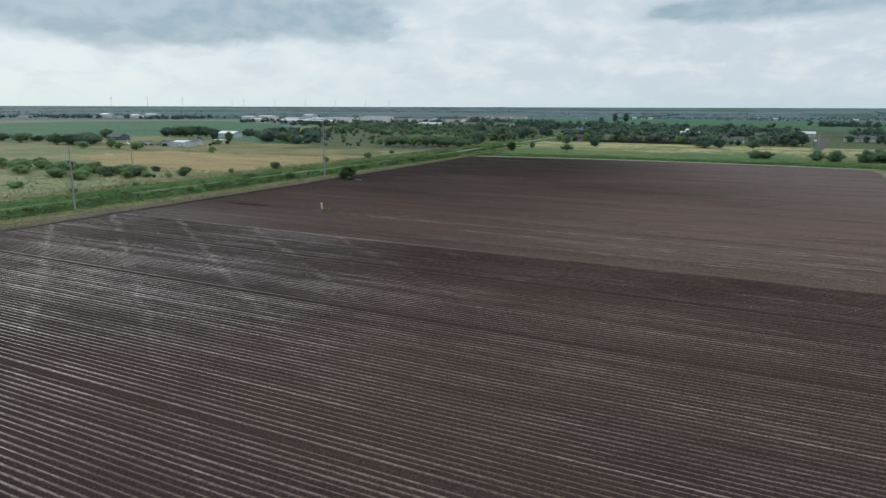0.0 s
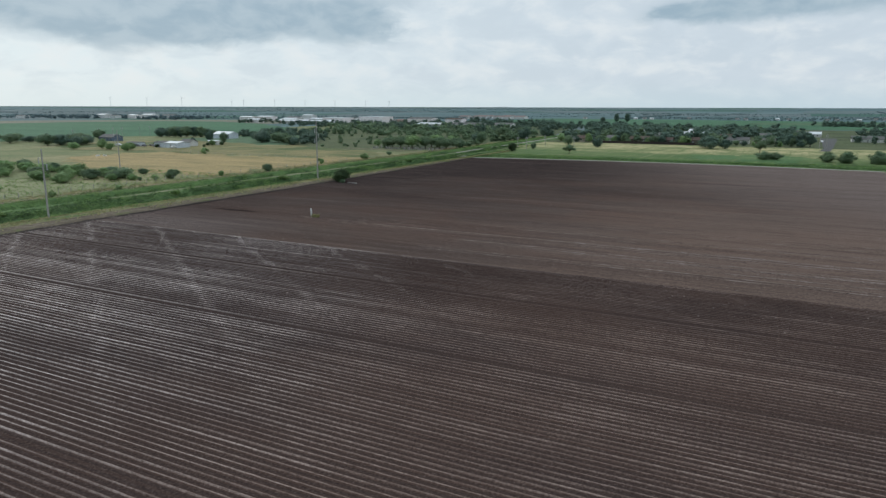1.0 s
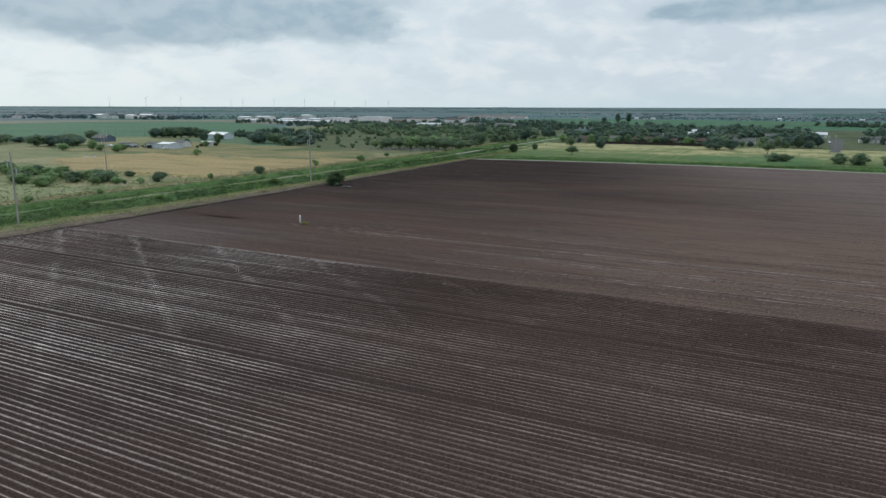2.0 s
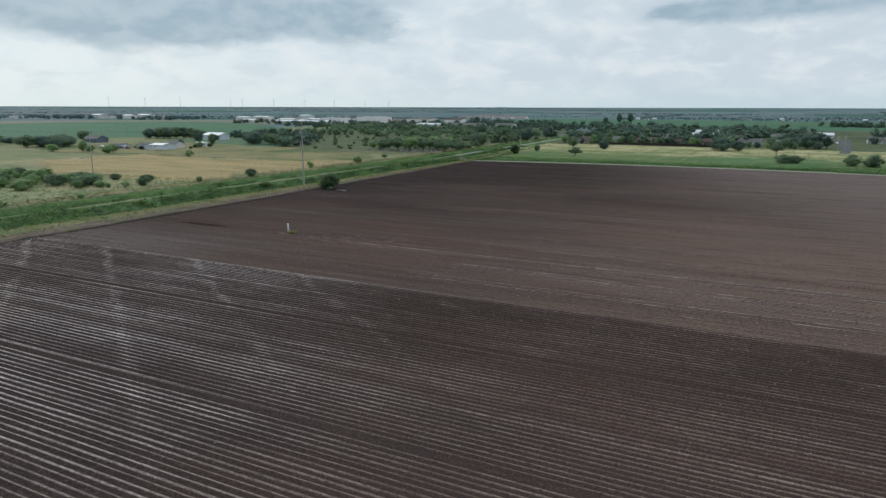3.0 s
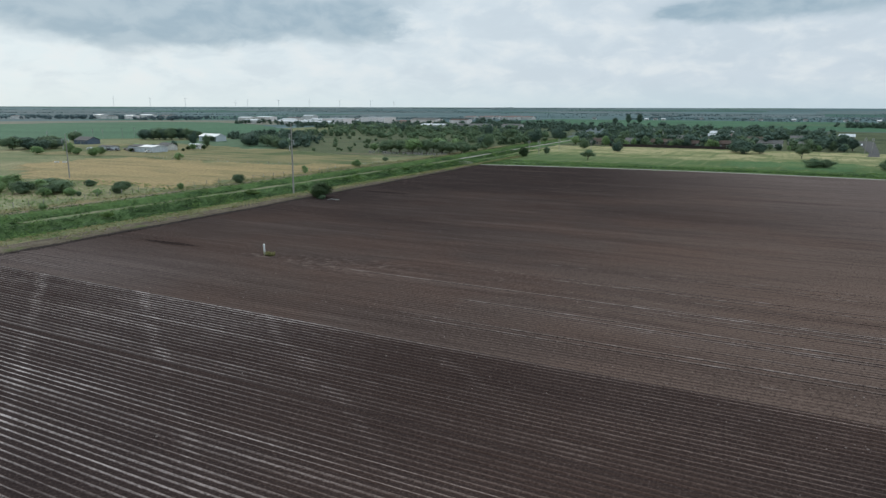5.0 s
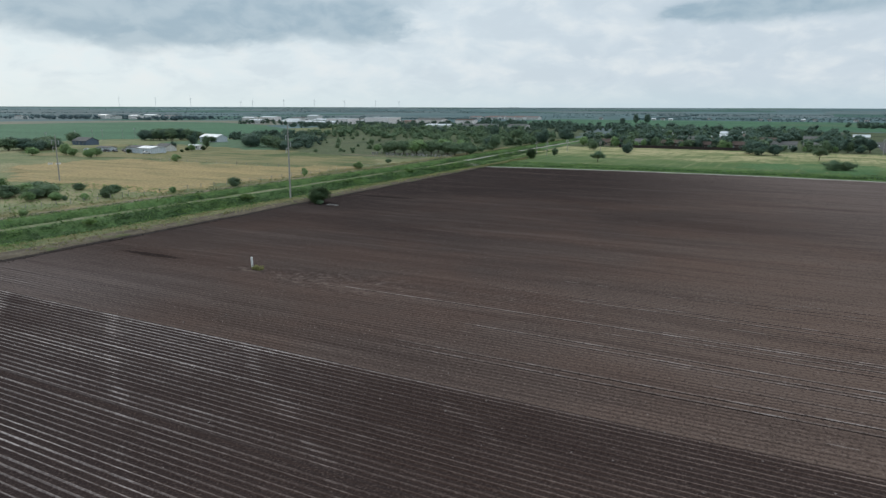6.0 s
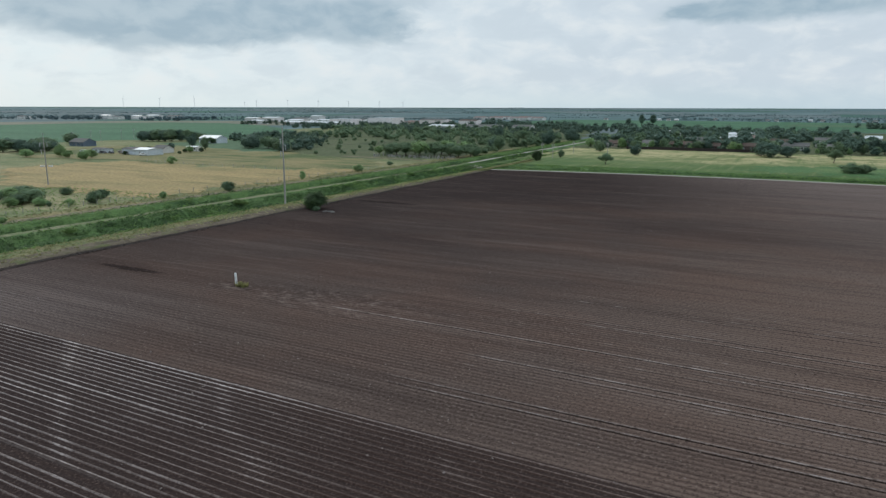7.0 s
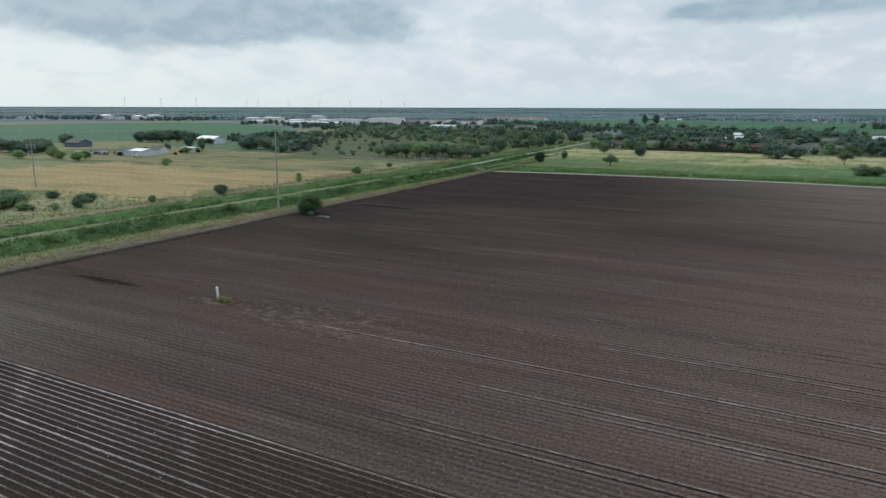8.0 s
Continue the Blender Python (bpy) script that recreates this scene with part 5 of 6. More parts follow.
# ------------------------------------------------------------ poles, post, fence
def utility_pole(u, v, h, label, arms, turn=0.0, z=0.0, thick=0.21):
    root = new("utility_pole")
    root.matrix_basis = Matrix.LocRotScale((u, v, z), Euler((0, 0, radians(turn))), None)
    bm = bmesh.new()
    tube(bm, [(0, 0, -0.6), (0, 0, h * 0.5), (0, 0, h)], [thick, thick * 0.8, thick * 0.55], 12)
    part("pole", bm, WOOD_POLE, root)
    for z_, side, reach in arms:
        bm = bmesh.new()
        tube(bm, [(0, 0, z_), (side * reach, 0, z_ + 0.25)], [0.06, 0.05], 6)
        arm = part("arm", bm, STEEL, root)
        bm = bmesh.new()
        tube(bm, [(side * reach, 0, z_ + 0.3), (side * reach, 0, z_ - 0.05), (side * reach, 0, z_ - 1.25)], [0.05, 0.11, 0.11], 8)
        part("insulator", bm, PORCELAIN, arm, "pale grey insulator string")
    bm = bmesh.new()
    tube(bm, [(0, 0, h + 0.002), (0, 0, h + 0.06)], [thick * 0.62, thick * 0.5], 10)
    part("cap", bm, STEEL, root)
    return tagged(root, label, "utility pole", "utility poles")


utility_pole(-163.0, 215.3, 21.3, "tall weathered timber power pole beside the field", [(18.0, -1, 0.7), (16.2, 1, 0.7), (14.4, -1, 0.7)], 20, 0.3, 0.27)
utility_pole(-164.2, 112.0, 16.2, "weathered timber power pole with pale insulators", [(14.0, -1, 1.0), (12.5, 1, 1.0)], 20, 0.3, 0.24)
utility_pole(-271.0, 215.0, 16.5, "timber power pole with pale insulators in straw", [(14.4, -1, 1.6), (14.4, 1, 1.2), (12.0, -1, 1.3)], 20, -0.1, 0.25)
for u, v, h in ((-162, 430, 8.1), (-173, 443, 7.5), (-165, 475, 7.5), (-144, 474, 7.0), (-314, 708, 10), (-547, 451, 8.5), (-544, 430, 8.5), (-551, 426, 8.5), (-535, 400, 8.5), (5, 534, 9.5), (9, 538, 9.5), (-556, 470, 8.5), (-540, 380, 8.0)):
    utility_pole(u, v, h, "thin timber wire pole beyond the field", [(h - 0.8, -1, 0.6), (h - 0.8, 1, 0.6)], 30, 0.0, 0.17)


def marker_post():
    root = new("marker_post")
    root.matrix_basis = Matrix.LocRotScale((-110.2, 144.0, 0.0), Euler((radians(2), radians(-2), 0)), None)
    bm = bmesh.new()
    tube(bm, [(0, 0, -0.3), (0, 0, 1.9)], [0.17, 0.17], 14)
    part("pipe", bm, WHITE_PAINT, root)
    bm = bmesh.new()
    tube(bm, [(0, 0, 1.9), (0, 0, 1.97), (0, 0, 2.02)], [0.18, 0.18, 0.10], 14)
    part("cap", bm, WHITE_PAINT, root)
    return tagged(root, "white upright pipe marker in bare brown soil", "marker post")


marker_post()


EDGE_SOIL = material("turned edge soil", (0.034, 0.026, 0.024), (0.085, 0.066, 0.055), 0.3, 6, bump=0.04)
CLOD_SOIL = material("dry clods", (0.16, 0.125, 0.112), (0.25, 0.205, 0.188), 0.8, 9)


def lumps(name, seed, places, sizes, mat, label):
    """Loose clods as irregular six-cornered lumps."""
    r = np.random.default_rng(seed)
    verts, faces = [], []
    for (u, v, z), sz in zip(places, sizes):
        n = len(verts)
        for dx_, dy_, dz_ in ((1, 0, 0), (0, 1, 0), (-1, 0, 0), (0, -1, 0), (0, 0, 0.8), (0, 0, -0.5)):
            verts.append((u + dx_ * sz * r.uniform(0.7, 1.3), v + dy_ * sz * r.uniform(0.7, 1.3), z + dz_ * sz))
        for a, b in ((0, 1), (1, 2), (2, 3), (3, 0)):
            faces += [(n + a, n + b, n + 4), (n + b, n + a, n + 5)]
    tagged(new(name, mesh_of(name, verts, faces, mat)), label, "clods", kind="stuff")


def clods():
    r = np.random.default_rng(77)
    u, v = r.uniform(-150, 25, 700), r.uniform(60, 330, 700)
    v[:380] = V_SPLIT + r.normal(size=380) * 9
    sizes = r.uniform(0.04, 0.12, 700) * np.where(r.uniform(size=700) < 0.05, 1.6, 1)
    lumps("soil_clods", 78, np.stack([u, v, np.full(700, 0.07)], 1), sizes, CLOD_SOIL, "loose dry clods over the ploughed soil")
    # the outermost furrow throws up a ragged ridge of clods
    v = r.uniform(70, 345, 2200)
    u = left_edge(v) + r.normal(size=2200) * 0.7 + 0.3
    lumps("edge_clods", 79, np.stack([u, v, np.full(2200, 0.10)], 1), r.uniform(0.06, 0.20, 2200), EDGE_SOIL, "dark damp clods along the field's edge")
    # dark crumbs
    u, v = r.uniform(-110, 10, 500), r.uniform(70, 190, 500)
    lumps("dark_clods", 80, np.stack([u, v, np.full(500, 0.05)], 1), r.uniform(0.03, 0.08, 500), DARK_SOIL, "dark damp clods over the soil")


clods()
rng = np.random.default_rng(11)
n = 26
weed = new("weed_clump", quad_mesh("weed_clump", tufts(rng, -109.0 + rng.normal(size=n) * 0.5, 144.0 + rng.normal(size=n) * 0.3, np.zeros(n), rng.uniform(0.4, 0.9, n), 14, 0.09), LEAF_DRY))
tagged(weed, "yellow-green weed clump beside a white post", "weeds")


def trough(u, v, turn):
    root = new("water_trough")
    root.matrix_basis = Matrix.LocRotScale((u, v, -0.03), Euler((0, 0, radians(turn))), None)
    bm = bmesh.new()
    for x0, x1, y0, y1, z0, z1 in ((-0.9, 0.9, -0.4, 0.4, 0.0, 0.08), (-0.9, 0.9, -0.4, -0.34, 0.08, 0.6), (-0.9, 0.9, 0.34, 0.4, 0.08, 0.6), (-0.9, -0.84, -0.34, 0.34, 0.08, 0.6), (0.84, 0.9, -0.34, 0.34, 0.08, 0.6)):
        box(bm, x0, x1, y0, y1, z0, z1, 0.01)
    part("tub", bm, WHITE_PAINT, root)
    bm = bmesh.new()
    tube(bm, [(0.7, 0.55, 0), (0.7, 0.55, 0.8), (0.7, 0.2, 0.8)], [0.03, 0.03, 0.03], 6)
    part("pipe", bm, STEEL, root)
    return tagged(root, "white water trough in dry pasture", "trough", "pasture troughs")


trough(-341.0, 260.0, 20)
trough(-344.0, 258.0, 75)


def scrap_heap(u, v, seed, label):
    """Boards, posts and drums lying about in a farmyard."""
    r = random.Random(seed)
    root = new("scrap_heap")
    root.matrix_basis = Matrix.LocRotScale((u, v, float(ground_z(u, v)) + 0.1), Euler((0, 0, r.uniform(0, 3))), None)
    for k in range(9):
        bm = bmesh.new()
        z = 0.05 + 0.1 * k
        box(bm, -r.uniform(1.2, 2.4), r.uniform(1.2, 2.4), -0.35 + r.uniform(-.6, .6), 0.0 + r.uniform(.1, .6), z, z + 0.09, 0.01)
        bmesh.ops.rotate(bm, verts=bm.verts[:], cent=(0, 0, z), matrix=Matrix.Rotation(r.uniform(-.5, .5), 3, "Z"))
        part("board", bm, WOOD_POLE, root)
    for k in range(3):
        x, y = r.uniform(-3.5, 3.5), r.choice((-1, 1)) * r.uniform(1.3, 2.2)
        bm = bmesh.new()
        tube(bm, [(x, y, 0), (x, y, 0.3), (x, y, 0.32), (x, y, 0.6), (x, y, 0.62), (x, y, 0.9)], [0.29, 0.29, 0.30, 0.30, 0.29, 0.29], 12)
        part("drum", bm, (RUBBER, STEEL, ROOF_RED)[k], root)
    return tagged(root, label, "scrap heap", "farmyard scrap")


for k, (u, v) in enumerate(((-413, 343), (-406, 345), (-397, 340), (-392, 336), (-420, 347))):
    scrap_heap(u, v, k, "old boards and drums heaped in a farmyard")


def fence_run(u0, v0, u1, v1, gap, label):
    root = new("fence")
    count = max(2, int(math.hypot(u1 - u0, v1 - v0) / gap))
    r = random.Random(int(u0 * v1))
    tops = []
    for k in range(count + 1):
        x, y = u0 + (u1 - u0) * k / count + r.uniform(-.15, .15), v0 + (v1 - v0) * k / count
        hgt = r.uniform(1.15, 1.5)
        bm = bmesh.new()
        tube(bm, [(x, y, -0.3), (x + r.uniform(-.1, .1), y + r.uniform(-.1, .1), hgt)], [0.09, 0.075], 6)
        part("post", bm, WOOD_POLE, root)
        tops.append((x, y))
    for z_ in (0.45, 0.8, 1.1):
        bm = bmesh.new()
        tube(bm, [(x, y, z_ + r.uniform(-.04, .04)) for x, y in tops], [0.008] * len(tops), 3)
        part("wire", bm, STEEL, root)
    return tagged(root, label, "fence")


fence_run(-209.5, 120, -211.5, 196, 4.2, "old timber post and wire pasture fence")
fence_run(-211.5, 198, -206.5, 330, 5.5, "timber post and wire fence along straw pasture")
fence_run(-325, 299, -236, 300, 6.0, "wire fence with timber posts across dry pasture")


def board_fence(u0, u1, v):
    root = new("board_fence")
    for k, x in enumerate(np.arange(u0, u1, 2.4)):
        bm = bmesh.new()
        box(bm, x + 0.05, x + 2.35, v - 0.03, v + 0.03, -0.1, 1.85)
        part("panel", bm, FENCE_BROWN, root)
        bm = bmesh.new()
        box(bm, x - 0.05, x + 0.05, v - 0.05, v + 0.05, -0.2, 1.95)
        part("post", bm, FENCE_BROWN, root)
    return tagged(root, "brown wooden privacy fence behind the meadow", "fence")


FENCE_BROWN = material("stained fence boards", (0.062, 0.050, 0.046), (0.050, 0.041, 0.038), 0.5, 5, stretch=(3, 3, 0.5))
board_fence(-148, -70, 535)


def pale_stones():
    """Small pale upright stones standing under the grove."""
    r = random.Random(17)
    first = None
    for k in range(70):
        u, v = -256 + k * 0.74 + r.uniform(-.3, .3), 389 + r.uniform(0, 12)
        m = Matrix.LocRotScale((u, v, -0.1), Euler((0, 0, r.uniform(-.3, .3))), (1, 1, r.uniform(0.7, 1.5)))
        if first is None:
            bm = bmesh.new()
            box(bm, -0.3, 0.3, -0.1, 0.1, -0.1, 0.8)
            tube(bm, [(0, -0.1, 0.78), (0, 0.1, 0.78)], [0.3, 0.3], 12)
            me = bpy.data.meshes.new("upright_stone")
            bm.to_mesh(me)
            bm.free()
            me.materials.append(PALE_STONE)
            first = tagged(new("upright_stone", me), "small pale upright stone under shady trees", "stone", "stones in the grove")
            first.matrix_basis = m
        else:
            copy_thing(first, m).matrix_basis = m


PALE_STONE = material("pale stone", (0.42, 0.40, 0.37), (0.33, 0.31, 0.29), 0.8, 6)
pale_stones()


# ------------------------------------------------------------ vehicles
def car(u, v, turn, paint, label, category="car"):
    root = new("car")
    root.matrix_basis = Matrix.LocRotScale((u, v, float(ground_z(u, v)) + 0.25), Euler((0, 0, radians(turn))), None)
    bm = bmesh.new()
    prof = [(-2.2, 0.35), (-2.25, 0.85), (-1.5, 0.98), (-0.9, 1.5), (0.7, 1.52), (1.3, 1.0), (2.15, 0.85), (2.25, 0.4)]
    A, B = [bm.verts.new((x, -0.88, z)) for x, z in prof], [bm.verts.new((x, 0.88, z)) for x, z in prof]
    for k in range(8):
        bm.faces.new((A[k], B[k], B[(k + 1) % 8], A[(k + 1) % 8]))
    bm.faces.new(A)
    bm.faces.new(B[::-1])
    bmesh.ops.recalc_face_normals(bm, faces=bm.faces[:])
    bmesh.ops.bevel(bm, geom=bm.edges[:], offset=0.06, segments=1, affect="EDGES")
    part("body", bm, paint, root)
    bm = bmesh.new()
    box(bm, -0.95, 0.75, -0.9, 0.9, 1.02, 1.42, 0.08)
    part("window_band", bm, GLASS_DARK, root)
    for x in (-1.4, 1.4):
        for y in (-0.82, 0.82):
            bm = bmesh.new()
            tube(bm, [(x, y - 0.11, 0.33), (x, y + 0.11, 0.33)], [0.33, 0.33], 14)
            wheel = part("wheel", bm, RUBBER, root)
            bm = bmesh.new()
            tube(bm, [(x, y - 0.125, 0.33), (x, y + 0.125, 0.33)], [0.2, 0.2], 10)
            part("rim", bm, STEEL, wheel)
    return tagged(root, label, category)


CAR_DARK = material("dark car paint", (0.04, 0.045, 0.055), (0.05, 0.05, 0.06), 2, 9, 0.3, 0.5)
car(8, 628, 92, CAR_WHITE, "white car on the grey street")
car(-402, 330, 20, CAR_DARK, "dark car parked by a farm shed")
car(-396, 331, -15, CAR_DARK, "dark car parked in the farmyard")
car(-366, 329, 60, CAR_WHITE, "white car parked before a metal shed")
car(-420, 330, 10, CAR_WHITE, "white car parked by a low shed")


# ------------------------------------------------------------ wind turbines on the horizon
def turbine(azim, hub, turn):
    u, v = -37 + 4650 * math.sin(radians(azim)), 76 + 4650 * math.cos(radians(azim))
    z0 = float(ground_z(u, v))
    root = new("wind_turbine")
    root.matrix_basis = Matrix.LocRotScale((u, v, z0), Euler((0, 0, radians(-azim + 25))), None)
    hub -= z0
    bm = bmesh.new()
    tube(bm, [(0, 0, -2), (0, 0, hub)], [1.2, 0.7], 10)
    part("tower", bm, TURBINE_GREY, root)
    bm = bmesh.new()
    box(bm, -1.5, 1.5, -4, 3, hub - 1.4, hub + 1.6, 0.5)
    part("nacelle", bm, TURBINE_GREY, root)
    for k in range(3):
        a = radians(turn + 120 * k)
        bm = bmesh.new()
        d = Vector((math.sin(a), 0, math.cos(a)))
        c = Vector((0, -4.6, hub))
        tube(bm, [c, c + d * 6, c + d * 22], [0.3, 0.45, 0.10], 6)
        part("blade", bm, TURBINE_GREY, root)
    return tagged(root, "pale grey wind turbine on the horizon", "wind turbine", "wind turbines")


TURBINE_GREY = material("turbine paint", (0.90, 0.90, 0.90), (0.86, 0.87, 0.88), 0.05, 1, 0.6)
for azim, hub, turn in ((-53.1, 76, 10), (-50.6, 76, 50), (-48.1, 77, 95), (-43.5, 65, 20), (-41.1, 68, 70), (-38.7, 66, 5), (-36.3, 64, 45), (-33.8, 62, 80), (-31.9, 60, 33), (-44.4, 56, 15)):
    turbine(azim, hub, turn)


# ------------------------------------------------------------ weeds, grass, woods: what nobody could count
def stuff(name, verts, mat, label, category):
    return tagged(new(name, quad_mesh(name, verts, mat)), label, category, kind="stuff")


def mounds(rng, u, v, z, size, per, leaf):
    """Leafy weed mounds resting on the ground, leaves shingled over the upper side."""
    n = len(u) * per
    d = rng.normal(size=(n, 3))
    d[:, 2] = np.abs(d[:, 2]) + 0.15
    d /= np.linalg.norm(d, axis=1)[:, None]
    R = np.repeat(size, per)[:, None]
    p = np.repeat(np.stack([u, v, z], 1), per, 0) + d * R * rng.uniform(0.8, 1.05, (n, 1)) * np.array([1, 1, 1.1])
    d2 = d + np.array([0, 0, 0.8]) + 0.22 * rng.normal(size=(n, 3))
    a = np.cross(d2, rng.normal(size=(n, 3)))
    a /= np.linalg.norm(a, axis=1)[:, None] + 1e-6
    b = np.cross(a, d2)
    b /= np.linalg.norm(b, axis=1)[:, None] + 1e-6
    k = leaf * (0.55 + 0.65 * R) * rng.uniform(0.7, 1.3, (n, 1))
    return np.stack([p - a * k, p + b * k * 0.65, p + a * k, p - b * k * 0.65], 1)


def scatter(rng, count, u0, u1, v0, v1):
    return rng.uniform(u0, u1, count), rng.uniform(v0, v1, count)


rng = np.random.default_rng(21)
# tall weeds in the ditch, in patches, tallest on the far slope
DITCH_U, DITCH_Z = [163.0, 164.6, 167.5, 171.5, 174.5, 177.0, 180.0], [0.45, 0.15, -1.1, -1.25, -0.3, 0.30, 0.40]
u, v = scatter(rng, 13000, -180.2, -163.2, 85, 480)
lump = wave(u * 1.1 + v * 0.4, 0.55, 2.0) * wave(v - 0.6 * u, 0.33, 0.7) + 0.5 * wave(v + 0.3 * u, 0.09, 1.1)
keep = rng.uniform(0, 1, len(u)) < 0.74 + 0.45 * lump
u, v, lump = u[keep], v[keep], lump[keep]
tall = rng.uniform(0.40, 0.95, len(u)) * (1 + 0.85 * np.clip(lump, -0.75, 1.3)) * np.interp(-u, [163.2, 165, 168, 172, 175, 177, 178.4, 180.2], [0.25, 0.7, 1.2, 1.3, 1.5, 0.95, 0.40, 0.22])
tall = tall * np.where(u < -177.0, 1 + 2.4 * np.clip(wave(v, 0.045, 0.6) + 0.15, 0, 1), 1.0)
# weeds of the far slope that get the shade-dark leaf colour
deep = (u < -169.5) & (u > -178.6) & (lump + rng.normal(size=len(u)) * 0.25 < 0.42)
for name, some, leaf, label in (("ditch_weeds", ~deep, LEAF_WEED, "tall bright green weeds crowding the drainage ditch"), ("ditch_thicket", deep, LEAF_WEED_SHADE, "weed thicket along the ditch's far slope, shade in its leaf colour")):
    stuff(name, mounds(rng, (u + drift(v))[some], v[some], np.interp(-u[some], DITCH_U, DITCH_Z), tall[some] * 0.95, 17, 0.13), leaf, label, "weeds")
u, v = scatter(rng, 7000, -193.6, -183.2, 85, 600)
lump = wave(u * 1.3 + v * 0.3, 0.6, 1.0) * wave(v - 0.5 * u, 0.31, 0.2)
tall = rng.uniform(0.25, 0.6, len(u)) * (1 + 0.6 * lump) * np.interp(-u, [183.2, 185, 187.0, 188.5, 190, 193.5], [0.3, 0.8, 1.2, 1.4, 1.0, 0.45])
stuff("levee_grass", mounds(rng, u + drift(v), v, np.interp(-u, [182.9, 184.6, 186.2, 188.2, 190.8, 193.5], [0.40, -0.55, -0.50, 1.05, 1.10, 0.35]), tall, 15, 0.125), LEAF_GRASS, "long green grass on the levee bank", "grass")
u, v = scatter(rng, 5200, -164.8, -155.4, 80, 400)
keep = rng.uniform(0, 1, len(u)) < 0.45 + 0.5 * wave(v + 2 * u, 0.25, 0.9) + np.clip((-157.5 - u) * 0.15, -0.25, 0.5)
u, v = u[keep], v[keep]
bank_z = np.interp(-u, [155, 158, 163, 164.6], [0.36, 0.55, 0.45, 0.15])
stuff("verge_grass", mounds(rng, u + lean(v) * np.clip((u + 163) / 9, 0, 1), v, bank_z - 0.05, rng.uniform(0.10, 0.34, len(u)), 9, 0.22), LEAF_DRY, "dry yellow-green grass on the verge", "grass")
u, v = scatter(rng, 2600, -164.8, -158.5, 80, 400)
keep = wave(v - u, 0.21, 2.9) > 0.1
u, v = u[keep], v[keep]
stuff("verge_weeds", mounds(rng, u, v, np.full(len(u), 0.40), rng.uniform(0.12, 0.40, len(u)), 12, 0.15), LEAF_GRASS, "low green weeds on the verge", "weeds")
# reeds in both ditches, their leaves painted dark to draw the shade lines
u, v = scatter(rng, 3600, -169.5, -165.2, 80, 470)
keep = rng.uniform(0, 1, len(u)) < 0.62 + 0.5 * wave(v, 0.11, 4.0)
u, v = u[keep], v[keep]
stuff("ditch_reeds", mounds(rng, u + drift(v), v, np.interp(-u, DITCH_U, DITCH_Z), rng.uniform(0.7, 1.45, len(u)), 14, 0.13), LEAF_REED, "reeds in the ditch, its shade in their dark colour", "reeds")
u, v = scatter(rng, 2600, -187.0, -183.6, 80, 560)
u = np.where(rng.uniform(0, 1, len(u)) < 0.5, u, u - 7.4)
stuff("levee_reeds", mounds(rng, u + drift(v), v, np.interp(-u, [182.9, 184.6, 186.2, 188.2, 190.8, 193.5], [0.40, -0.55, -0.50, 1.05, 1.10, 0.35]), rng.uniform(0.50, 1.05, len(u)) * (1 + 0.5 * wave(v, 0.09, 1.0)), 12, 0.15), LEAF_REED, "reeds along the levee, its shade in their dark colour", "reeds")
u, v = scatter(rng, 3600, -208, -193.5, 85, 400)
keep = ((u > -196.3) | (u < -201.6)) | (np.abs(u + 199.2) < 0.35)
u, v = u[keep], v[keep]
stuff("track_grass", mounds(rng, u, v, np.full(len(u), 0.05), rng.uniform(0.10, 0.32, len(u)), 9, 0.22), LEAF_DRY, "dry grass beside the farm track", "grass")
u, v = scatter(rng, 9000, -184, 120, 350.4, 389)
keep = (v > far_edge(np.clip(u, -160, 40)) + 5.0) & (v < 383 + 5 * wave(u, 0.05, 0.4))
u, v = u[keep], v[keep]
stuff("headland_weeds", mounds(rng, u, v, np.full(len(u), 0.0), rng.uniform(0.15, 0.40, len(u)) * (1 + 0.6 * wave(u + 2 * v, 0.07, 2.0)), 8, 0.24), LEAF_WEED, "tall green weeds past the ploughed field", "weeds")
u, v = scatter(rng, 4200, -176, 118, 350, 376)
off = v - far_edge(np.clip(u, -160, 40))
keep = (off > 6.5) & (off < 14.0 + 3.0 * wave(u, 0.07, 1.4))
u, v = u[keep], v[keep]
stuff("headland_reeds", mounds(rng, u, v, np.full(len(u), 0.0), rng.uniform(0.35, 0.80, len(u)), 10, 0.18), LEAF_REED, "dark green reeds along the headland track", "reeds")
u, v = scatter(rng, 2200, -262, -203, 110, 216)
stuff("pasture_tufts", mounds(rng, u, v, np.full(len(u), -0.12), rng.uniform(0.15, 0.45, len(u)), 9, 0.22), LEAF_GRASS, "green grass tufts over the rough pasture", "grass")


def woods(name, seed, u, v, h, w_, leaf, label, size=0.36, per=22, clumps=9, filled=True):
    """Many small trees as one thing: leaf clumps over irregular crowns, reaching low."""
    rng = np.random.default_rng(seed)
    n = len(u)
    U, V, H, W = (np.repeat(k, clumps) for k in (u, v, h, w_))
    a, t_ = rng.uniform(0, 2 * np.pi, n * clumps), rng.uniform(0.08, 0.76, n * clumps)
    rad = W / 2 * rng.uniform(0.1, 0.56, n * clumps) * np.sqrt(np.maximum(0.05, 1 - (2 * t_ - 0.9) ** 2))
    z = ground_z(U, V) + H * t_
    centres = np.stack([U + np.cos(a) * rad, V + np.sin(a) * rad, z], 1)
    rads = np.minimum(W, H * 1.6) * rng.uniform(0.20, 0.34, n * clumps)
    quads = leaf_cloud(rng, centres, rads, per, size * (0.7 + 0.05 * H), 0.85, np.stack([U, V, ground_z(U, V) + 0.3 * H], 1))
    if filled:
        quads = np.concatenate([quads, cores(rng, centres, rads, 0.85, 0.5)])
    return stuff(name, quads, leaf, label, "woods")


